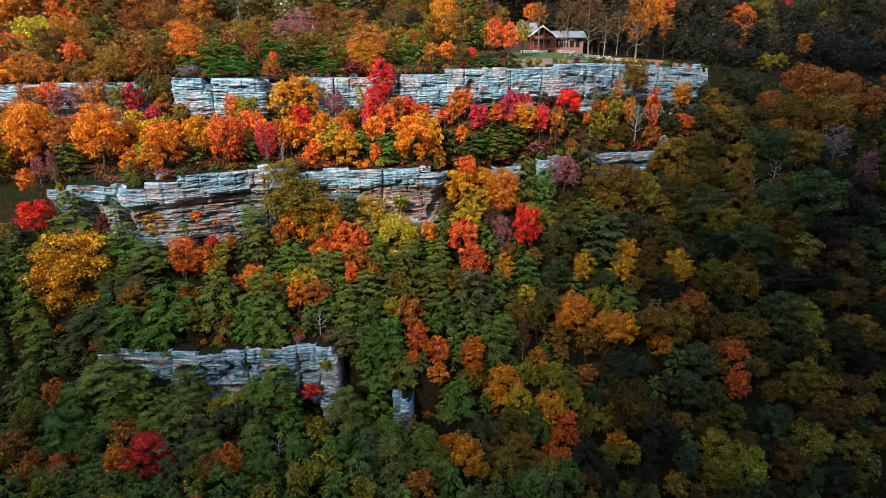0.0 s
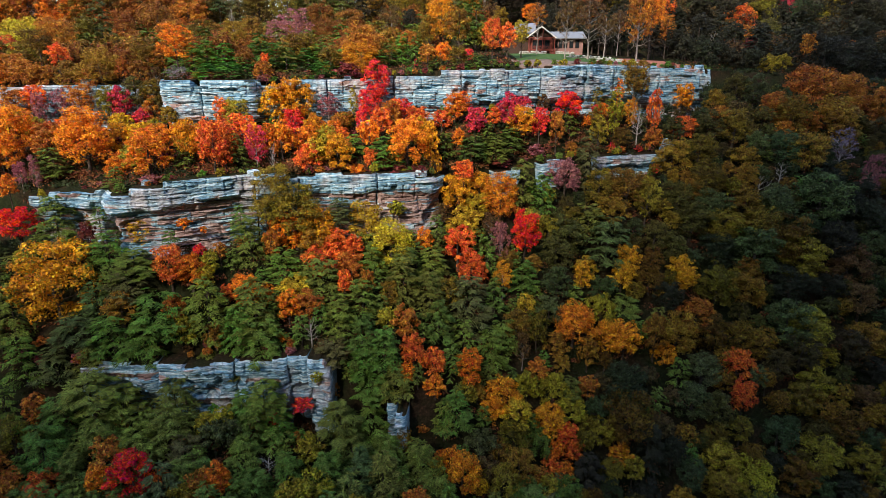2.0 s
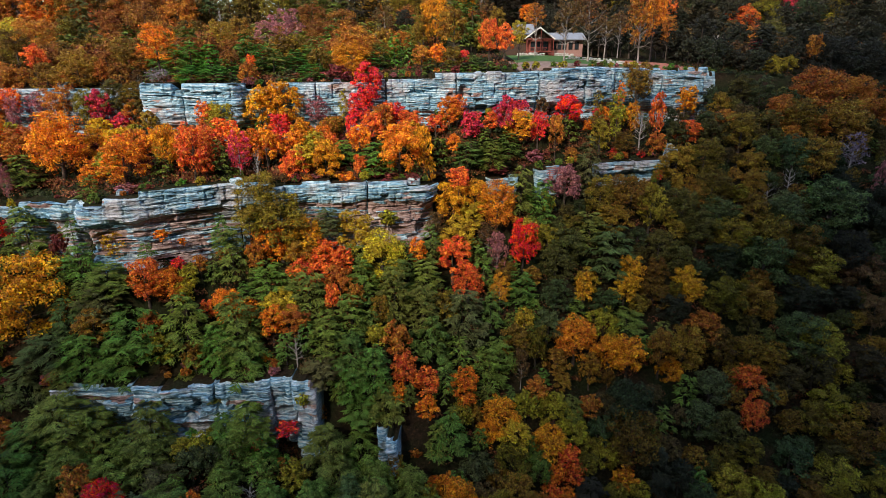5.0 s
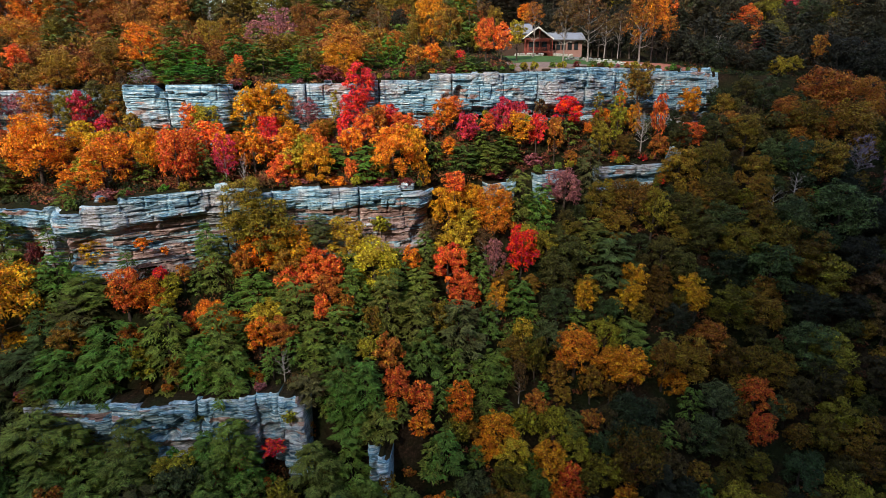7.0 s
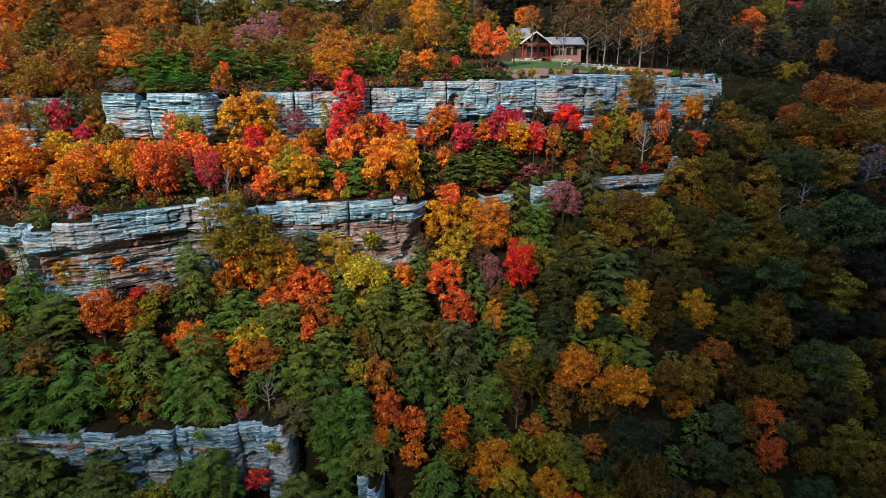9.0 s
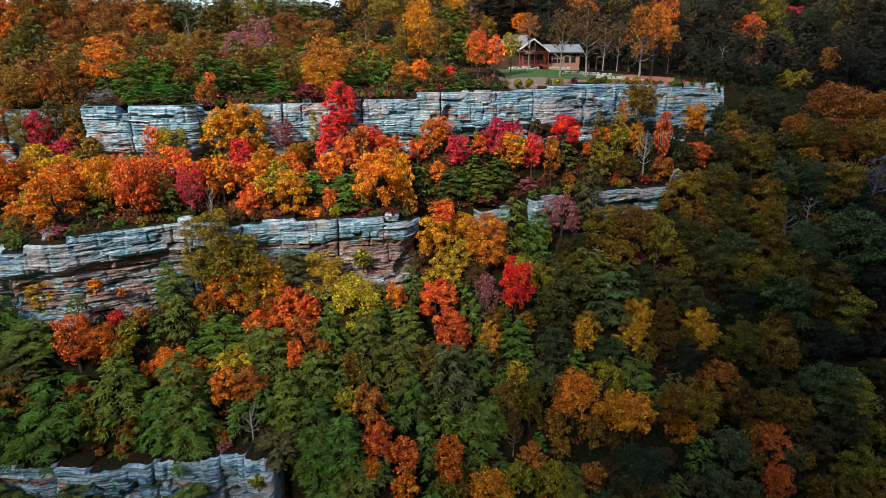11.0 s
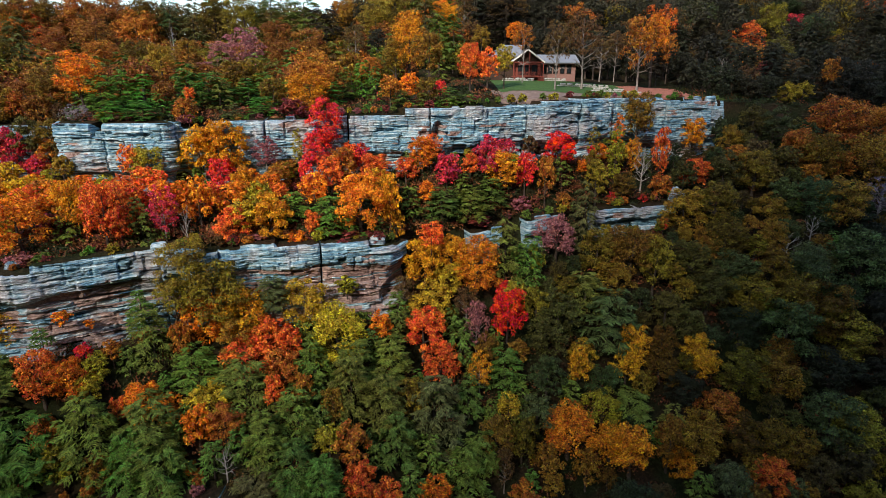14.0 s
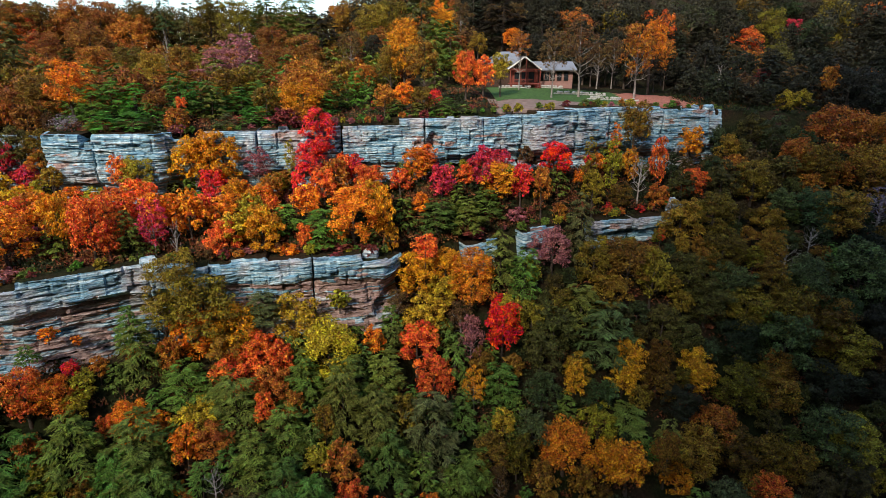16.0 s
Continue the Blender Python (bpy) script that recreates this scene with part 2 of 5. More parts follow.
def build_cliff(name, label, x0, x1, lip_y, top, base, cracks, cap, bulge, notch, seed, warm, rough=1.0, caves=()):
    """A bedded sandstone cliff along a bench's edge, parted by upright cracks into great blocks, each a part.
    cap: the share of its height that the massive upper beds take; they stand out by bulge over an undercut of depth notch.
    warm: the share of pinkish stone; rough: how unevenly blocks and beds stand out.
    caves: hollows as (x, depth below the top, half width, half height, how deep)."""
    cliff = tagged(new(name), label, "cliff", kind="structure")
    r = random.Random(seed * 100)
    span = np.arange(x0, x1, 1.5)
    ztop = max(along(top, x) for x in span)
    tall = ztop - min(along(base, x) for x in span) + 2.0
    levels, u = [-0.6], -0.6
    while u < tall + 2:
        massive = u < cap * (tall - 2.0)
        u += r.choice((0.22, 0.3, 0.4, 0.55, 0.75, 1.1)) if massive else r.choice((0.16, 0.2, 0.28, 0.36, 0.5))
        levels.append(u)
    step_of = {}

    def lowered(x):
        # the top beds have broken back by whole beds
        c = math.floor(x / 4.3 + 0.5 * noise.noise((x * 0.3, 0, seed)))
        if c not in step_of:
            q = hash01(c, seed, 8)
            step_of[c] = 0.0 if q < 0.35 else rough * 0.9 * (q - 0.35) + 0.1
        return step_of[c]

    def out(x, u, high, deep_by):
        """How far the face stands out at x, u metres below the highest top; deep_by: how far the top lies below that here."""
        zz = u + 0.4 * noise.noise((x * 0.06, 1, seed)) + 0.12 * noise.noise((x * 0.4, 2, seed))
        k = max(1, int(np.searchsorted(levels, zz)))
        lo, hi = levels[k - 1], levels[min(k, len(levels) - 1)]
        wide = 0.9 + 3.6 * hash01(k, seed)
        cell = x / wide + 9 * hash01(k, seed, 2) + 0.12 * noise.noise((x * 0.5, u * 0.8, k))
        ci = math.floor(cell)
        side = min(cell - ci, ci + 1 - cell) * wide
        h = hash01(ci, k, seed)
        d = 0.34 * (h - 0.5) * rough - (0.5 * rough if h < 0.08 else 0)
        joint = max(0.0, min(1.0, 0.55 + 1.3 * noise.noise((x * 0.14, k * 1.7, seed))))
        gap = min(zz - lo, hi - zz)
        d -= 0.24 * joint * (1.0 if hash01(k, 7, seed) > 0.5 else 0.2) * max(0, 1 - gap / 0.1)
        # upright joints that run through several beds part the face into great blocks
        tier = math.floor(zz / 2.6 + 0.5 * noise.noise((x * 0.07, 9, seed)))
        broad = 2.0 + 4.0 * hash01(tier, seed, 6)
        block = x / broad + 7 * hash01(tier, 2, seed) + 0.06 * noise.noise((zz * 1.3, x * 0.2, seed))
        bi = math.floor(block)
        d += 0.5 * rough * (hash01(bi, tier, seed, 4) - 0.5) - 0.22 * max(0, 1 - min(block - bi, bi + 1 - block) * broad / 0.2)
        if hash01(ci, k, seed, 5) > 0.45:
            d -= 0.14 * max(0, 1 - side / 0.22)
        d += 0.12 * noise.noise((x * 0.7, zz * 4.5, seed)) + 0.08 * noise.noise((x * 2.3, zz * 8, seed)) - 0.2 * abs(noise.noise((x * 0.9, zz * 1.6, seed + 1)))
        d += 0.55 * rough * noise.noise((x * 0.085, u * 0.05, seed + 5)) + 0.35 * rough * noise.noise((x * 0.28, u * 0.33, seed + 2))
        u -= deep_by
        v = 1 - u / high
        edge = 1 - cap + 0.07 * noise.noise((x * 0.1, 4, seed))
        edge = 0.06 * noise.noise((x * 0.33, 6, seed)) + edge
        if v > edge:
            d += bulge * min(1, (v - edge) / 0.08 + 0.3)
        else:
            d -= notch * (0.6 + 0.8 * hash01(k, 3, seed)) * math.sin(math.pi * min(1, max(0, v / edge))) ** 0.6
        if u < 0.6:
            d -= 0.3 * (1 - max(0, u) / 0.6) ** 2
        for cx, cu, rx, ru, deep in caves:
            e = 1 - ((x - cx) / rx) ** 2 - ((u - cu) / ru) ** 2
            if e > 0:
                d -= deep * math.sqrt(e)
        return d, k, v - edge

    marks = [x0] + [c for c in cracks if x0 < c < x1] + [x1]
    for a, b in zip(marks, marks[1:]):
        shift = r.uniform(-0.6, 0.6) * rough
        drop = r.uniform(-0.35, 0.2) * rough
        n = max(4, int((b - a - 0.25) / 0.25))
        rows = int(tall / 0.11)
        verts, faces, stone = [], [], []
        for i in range(-1, n + 2):
            x = a + 0.12 + (b - a - 0.24) * min(max(i, 0), n) / n
            slope = (along(lip_y, x + 1.0) - along(lip_y, x - 1.0)) / 2
            ln = math.hypot(1, slope)
            nx, ny = slope / ln, -1 / ln
            y0, zt = along(lip_y, x), ztop
            high, deep_by = along(top, x) - along(base, x), ztop - along(top, x)
            low = deep_by + lowered(x) + drop
            low = min(levels, key=lambda q: abs(q - low))
            near = min(x - a, b - x)
            ends = 0.5 * max(0, 1 - near / 0.6) ** 2
            brink = None
            for j in range(rows + 1):
                u = tall - tall * j / rows
                if u >= low or brink is None:
                    d, k, over = out(x, u, high, deep_by)
                    d += shift - ends
                    brink = d
                else:
                    d, u = brink - 2.2 * (low - u) + 0.15 * noise.noise((x, u, 3)), low - 0.12 * (low - u)
                if i in (-1, n + 1) or j == 0:
                    d = -4.0
                if 0 <= i < n and j < rows and brink is not None and d < brink - 0.35 and j > 0:
                    stone.append(2)
                elif 0 <= i < n and j < rows:
                    pick_warm = noise.noise((x * 0.09, k * 0.8, seed * 3.0)) + 0.35 * noise.noise((x * 0.5, u * 1.1, seed))
                    stone.append(1 if pick_warm > (0.46 if over > 0 else 0.45 - warm) else 0)
                elif j < rows and i <= n:
                    stone.append(0)
                verts.append((x + nx * d, y0 + ny * d, zt - u))
            verts.append((x + nx * -5.0, y0 + ny * -5.0, zt - low))
            if i <= n:
                stone.append(2)
        m = rows + 2
        for i in range(n + 2):
            for j in range(m - 1):
                p = i * m + j
                faces.append((p, p + m, p + m + 1, p + 1))
        me = mesh_of("rock_block", verts, faces, ROCK)
        me.materials.append(ROCK_WARM)
        me.materials.append(LITTER)
        me.polygons.foreach_set("material_index", stone)
        part("rock_block", me, cliff)
    return cliff


build_cliff("cliff_upper", "pale bedded sandstone cliff along the plateau edge", -100, 66, UP_Y, UP_TOP, UP_BASE,
            (-71, -54, -44.5, -35, -22, -9, 4.4, 14.2, 21.1, 31.4, 39, 52, 63), 0.7, 0.6, 0.7, 1, 0.35, 1.0, ((5.6, 4.2, 1.0, 2.2, 1.6), (9.8, 9.3, 4.6, 1.3, 2.4), (-18, 8.5, 3, 1.2, 1.2), (26, 8.8, 3, 1.0, 1.2)))
build_cliff("cliff_middle", "weathered sandstone ledge with undercut base above the wooded slope", -68, -24, MID_Y, MID_TOP, MID_BASE,
            (-54.6, -31), 0.34, 0.9, 0.5, 2, 0.42, 1.0, ((-53.6, 7.2, 1.6, 1.6, 2.0), (-38.6, 7.4, 2.4, 0.8, 0.6), (-47, 4.9, 4.0, 0.5, 0.7)))
build_cliff("cliff_bluff", "blunt sandstone bluff streaked with pinkish beds", -24.2, 0.6, MID_Y, MID_TOP, MID_BASE, (-11,), 0.32, 0.6, 0.5, 7, 0.62, 1.0, ((-6, 11.2, 1.2, 0.8, 1.6), (-2.0, 8.0, 1.2, 1.6, 1.2)))
build_cliff("cliff_notch", "low sandstone ledge half hidden by trees", 33, 49, MID_Y, MID_TOP, MID_BASE, (41,), 0.6, 0.5, 0.5, 5, 0.2)
build_cliff("ledge", "short sandstone ledge behind autumn trees", 11, 16.5, MID_Y, MID_TOP, MID_BASE, (), 0.6, 0.5, 0.5, 8, 0.2)
build_cliff("ledge", "blue-grey sandstone ledge among shrubs", 20.5, 26.5, MID_Y, MID_TOP, MID_BASE, (), 0.6, 0.5, 0.5, 9, 0.2)
build_cliff("cliff_lower", "broken sandstone ledge low on the wooded slope", -54, -23, LOW_Y, LOW_TOP, LOW_BASE,
            (-42.4, -31), 0.7, 0.5, 0.7, 3, 0.4, 1.35, ((-39.6, 3.2, 2.3, 0.6, 1.7), (-36.0, 5.2, 2.6, 0.9, 1.8), (-32.0, 3.6, 2.5, 0.6, 1.6), (-47, 5.5, 2.5, 1.2, 1.4), (-27, 4.5, 2.0, 0.8, 1.4)))
build_cliff("cliff_step", "stepped sandstone buttress low on the wooded slope", -23.3, -16.3, LOW_Y, LOW_TOP, LOW_BASE, (-20,), 0.85, 0.5, 0.8, 6, 0.3, 1.6, ((-20, 5.5, 3.0, 1.0, 1.6),))
build_cliff("outcrop", "small pale sandstone outcrop among pines", -8.2, -4.8, LOW_Y, tuple(z - 3.2 for z in LOW_TOP), tuple(z - 6.5 for z in LOW_TOP), (-6.5,), 0.6, 0.4, 0.3, 4, 0.0, 2.2)


# ---- trees ----
def blade(verts, faces, c, axis, side, length, width):
    """One leaf spray, a pointed blade."""
    i = len(verts)
    verts += [c - axis * (length * 0.4) - side * (width * 0.5), c - axis * (length * 0.4) + side * (width * 0.5), c + axis * (length * 0.6)]
    faces.append((i, i + 1, i + 2))


def rand_dir(r):
    while True:
        v = Vector((r.uniform(-1, 1), r.uniform(-1, 1), r.uniform(-1, 1)))
        if 0.05 < v.length < 1:
            return v.normalized()


def broad_crown(seed, leaves, lobes, size, flat=1.2, ragged=0.5):
    """Crown of a broadleaf tree with radius 1 round the origin: a domed outline of boughs, each with rounded tufts of small leaf sprays."""
    r = random.Random(seed)
    boughs = []
    for k in range(lobes):
        z = -0.85 + 1.8 * ((k + 0.5) / lobes)
        ang = k * 2.39996 + r.uniform(-0.45, 0.45)
        # widest below the middle, drawn in towards the top
        girth = math.sqrt(max(0.03, 1 - abs(z * 0.95) ** (2.2 if z < 0 else 1.7)))
        reach = girth * 0.76 * r.uniform(1 - ragged * 0.6, 1.12)
        rad = r.uniform(0.22, 0.36)
        boughs.append((Vector((math.cos(ang) * reach, math.sin(ang) * reach, z * flat * r.uniform(0.86, 1.04))), rad))
    boughs.append((Vector((0, 0, 0.15)), 0.5))
    tufts = []
    for c, rad in boughs:
        for _ in range(9):
            d = rand_dir(r)
            d.z = abs(d.z) if r.random() < 0.7 else d.z
            tufts.append((c + Vector((d.x, d.y, d.z * 0.85)) * rad * r.uniform(0.6, 1.05), rad * r.uniform(0.34, 0.6)))
    total = sum(q * q for _, q in tufts)
    verts, faces = [], []
    for tc, tr in tufts:
        for _ in range(max(2, int(leaves * tr * tr / total))):
            d = rand_dir(r)
            if d.z < -0.1 and r.random() < 0.7:
                d.z = -d.z
            p = tc + Vector((d.x, d.y, d.z * 0.8)) * tr * r.uniform(0.78, 1.15)
            nrm = (d + rand_dir(r) * 0.65 + Vector((0, 0, 0.2))).normalized()
            ax = nrm.cross(rand_dir(r)).normalized()
            s = size * r.uniform(0.55, 1.4)
            blade(verts, faces, p, ax, nrm.cross(ax), s, s * 0.9)
    return mesh_of("crown", verts, faces, LEAF), [c for c, _ in boughs]


def pine_crown(seed, boughs, twigs, size, thin=0.24):
    """Layered crown of an eastern hemlock or pine, radius 1: drooping flat fronds with side twigs, fringed with fine sprays."""
    r = random.Random(seed)
    verts, faces = [], []
    sharp = r.uniform(0.55, 1.0)
    for k in range(boughs):
        f = (k + 0.5) / boughs
        z = -1.15 + 2.45 * f + r.uniform(-0.08, 0.08)
        reach = max(0.16, (1.0 - max(0, f - 0.2) ** 1.3 * sharp)) * r.uniform(0.7, 1.15)
        ang = k * 2.39996 + r.uniform(-0.4, 0.4)
        out = Vector((math.cos(ang), math.sin(ang), 0))
        side = Vector((-out.y, out.x, 0))
        tilt, droop = r.uniform(0.15, 0.6), r.uniform(0.2, 0.55)

        def axis(u):
            return out * (reach * u) + Vector((0, 0, z + reach * (tilt * u - droop * u * u)))
        for q in range(max(4, int(twigs * (0.3 + 0.7 * reach)))):
            u = 0.15 + 0.85 * math.sqrt(r.random())
            hand = 1 if q % 2 else -1
            long = 0.4 * reach * (1.1 - 0.75 * u) + 0.06
            way = (out * r.uniform(0.5, 0.9) + side * hand + Vector((0, 0, r.uniform(-0.35, 0.1)))).normalized()
            start = axis(u)
            for _ in range(7):
                w = r.random() * long
                p = start + way * w + Vector((0, 0, -0.3 * w * w / long + r.uniform(-0.02, 0.02)))
                fan = (way + out * r.uniform(-0.1, 0.8) + side * r.uniform(-0.5, 0.5) + Vector((0, 0, r.uniform(-0.5, 0.2)))).normalized()
                up = (Vector((0, 0, 1)) + out * 0.3 + rand_dir(r) * 0.5).normalized()
                l2 = size * r.uniform(0.7, 1.4)
                blade(verts, faces, p, fan, fan.cross(up).normalized(), l2, l2 * thin * r.uniform(0.7, 1.3))
    return mesh_of("crown", verts, faces, NEEDLE)


def limb(verts, faces, a, b, ra, rb, sides=6, bend=0.0, r=None):
    """A tapered, slightly bent limb from a to b."""
    d = (b - a).normalized()
    s = d.orthogonal().normalized()
    t = d.cross(s)
    steps = 4 if bend else 1
    off = rand_dir(r) * bend * (b - a).length if bend else Vector()
    first = len(verts)
    for k in range(steps + 1):
        f = k / steps
        c = a.lerp(b, f) + off * math.sin(math.pi * f)
        rad = ra + (rb - ra) * f
        for q in range(sides):
            g = 6.2832 * q / sides
            verts.append(c + s * (math.cos(g) * rad) + t * (math.sin(g) * rad))
    for k in range(steps):
        for q in range(sides):
            i, j = first + k * sides + q, first + k * sides + (q + 1) % sides
            faces.append((i, j, j + sides, i + sides))


def tree_trunk(seed, low, tips, thick=0.07, twigs=0):
    """Trunk and limbs, in units of the crown's radius: foot at z = -low, limbs to the boughs."""
    r = random.Random(seed)
    verts, faces = [], []
    top = Vector((r.uniform(-0.1, 0.1), r.uniform(-0.1, 0.1), 0.55))
    foot = Vector((0, 0, -low))
    limb(verts, faces, foot - Vector((0, 0, 0.25)), foot + Vector((0, 0, 0.25)), thick * 1.7, thick * 1.05, 8)
    limb(verts, faces, foot + Vector((0, 0, 0.25)), top, thick * 1.05, thick * 0.25, 8, 0.03, r)
    for c in tips:
        f = min(0.9, max(0.3, 0.55 + 0.35 * (c.z)))
        start = foot.lerp(top, f)
        end = c * 0.97
        limb(verts, faces, start, end, thick * 0.42, thick * 0.08, 5, 0.1, r)
        for _ in range(twigs):
            u = r.uniform(0.4, 1.0)
            s0 = start.lerp(end, u)
            e0 = s0 + (rand_dir(r) + (end - start).normalized() + Vector((0, 0, 0.4))).normalized() * r.uniform(0.2, 0.5)
            limb(verts, faces, s0, e0, thick * 0.16, thick * 0.05, 4, 0.12, r)
    return mesh_of("trunk", verts, faces, BARK, True)


LOW_B, LOW_P, LOW_N = 1.6, 1.6, 1.6
BROAD, BROAD_LARGE, BROAD_SMALL = [], [], []
for k, (lobes, flat, ragged) in enumerate(((24, 1.0, 0.35), (20, 0.92, 0.45), (28, 1.05, 0.4), (18, 0.95, 0.5), (22, 1.08, 0.4), (16, 1.0, 0.55), (26, 0.95, 0.5))):
    crown, tips = broad_crown(11 + k, 6200, lobes, 0.07, flat, ragged)
    trunk = tree_trunk(31 + k, LOW_B, tips[:7])
    BROAD.append((crown, trunk))
    BROAD_LARGE.append((broad_crown(11 + k, 9500, lobes + 8, 0.056, flat, ragged)[0], trunk))
    BROAD_SMALL.append((broad_crown(11 + k, 2300, lobes, 0.12, flat, ragged)[0], tree_trunk(31 + k, LOW_B, tips[:4])))
NARROW = []
for k in range(2):
    crown, tips = broad_crown(51 + k, 2600, 28, 0.125, 2.4, 0.35)
    NARROW.append((crown, tree_trunk(61 + k, 3.3, tips[:8], 0.09)))
SPARSE = []
for k in range(3):
    crown, tips = broad_crown(71 + k, 1000, 18, 0.10, 1.1, 0.3)
    SPARSE.append((crown, tree_trunk(81 + k, LOW_N, tips[:14], 0.06, 4)))
OPEN = []
for k in range(3):
    crown, tips = broad_crown(75 + k, 3000, 22, 0.085, 1.2, 0.4)
    OPEN.append((crown, tree_trunk(85 + k, LOW_N, tips[:14], 0.05, 3)))
PINES, PINES_SMALL = [], []
for k in range(7):
    trunk = tree_trunk(101 + k, LOW_P, [], 0.055)
    PINES.append((pine_crown(91 + k, 58 + 4 * (k % 4), 30, 0.11, 0.27), trunk))
    PINES_SMALL.append((pine_crown(91 + k, 42, 10, 0.2, 0.38), trunk))
SHRUBS = []
for k in range(4):
    crown, tips = broad_crown(111 + k, 700, 12, 0.22, 0.8, 0.4)
    SHRUBS.append((crown, tree_trunk(121 + k, 0.85, tips[:5], 0.05)))

COLOURS = {
    "R": ((0.72, 0.025, 0.03), "crimson"), "X": ((0.80, 0.012, 0.008), "bright scarlet"), "C": ((0.58, 0.04, 0.085), "rose-red"),
    "S": ((0.74, 0.155, 0.032), "red-orange"), "O": ((0.74, 0.225, 0.02), "orange"), "A": ((0.43, 0.152, 0.024), "rusty amber"),
    # D: olive lowered in tone to carry the right slope's shade
    "Y": ((0.60, 0.34, 0.02), "golden yellow"), "H": ((0.66, 0.285, 0.018), "honey-gold"), "N": ((0.50, 0.36, 0.03), "lemon-yellow"), "L": ((0.32, 0.27, 0.024), "yellow-green"), "K": ((0.215, 0.122, 0.015), "dull amber"), "Q": ((0.255, 0.095, 0.02), "russet"), "J": ((0.19, 0.15, 0.016), "olive yellow"), "D": ((0.042, 0.039, 0.012), "shade-darkened olive"),
    # E: leaf colour darkened to stand in for shade on the right plateau
    "B": ((0.13, 0.075, 0.026), "brown"), "P": ((0.34, 0.11, 0.13), "dusky pink"), "G": ((0.13, 0.20, 0.034), "green"), "E": ((0.033, 0.036, 0.019), "shade-darkened green"), "V": ((0.105, 0.255, 0.034), "bright green"),
    "T": ((0.10, 0.13, 0.042), "grey-green"), "W": ((0.22, 0.18, 0.20), "grey"), "M": ((0.20, 0.035, 0.035), "maroon"),
}
KINDS = {"b": ("broadleaf_tree", "tree"), "t": ("slender_tree", "tree"), "n": ("thinly_leaved_tree", "tree"), "x": ("dead_tree", "dead tree"), "p": ("pine_tree", "pine tree"), "s": ("shrub", "shrub")}
LEAFY = {"R": "red_maple_tree", "X": "red_maple_tree", "C": "red_maple_tree", "S": "red_maple_tree", "P": "red_maple_tree", "M": "red_maple_tree", "O": "sugar_maple_tree",
         "A": "red_oak_tree", "B": "white_oak_tree", "Y": "hickory_tree", "L": "tulip_tree", "D": "chestnut_oak_tree", "G": "tulip_tree", "W": "oak_tree", "T": "oak_tree", "K": "post_oak_tree", "Q": "scarlet_oak_tree", "J": "tulip_tree", "V": "tulip_tree", "H": "hickory_tree", "N": "tulip_tree", "E": "black_oak_tree"}
pick = random.Random(5)
PLANTED = []


def where(x, y):
    if y > along(UP_Y, x) + 2:
        return "on the wooded plateau"
    if y > along(MID_Y, x) + 1:
        return "below the upper cliff"
    if y > along(LOW_Y, x) + 1:
        return "on the steep slope"
    return "low on the valley side"


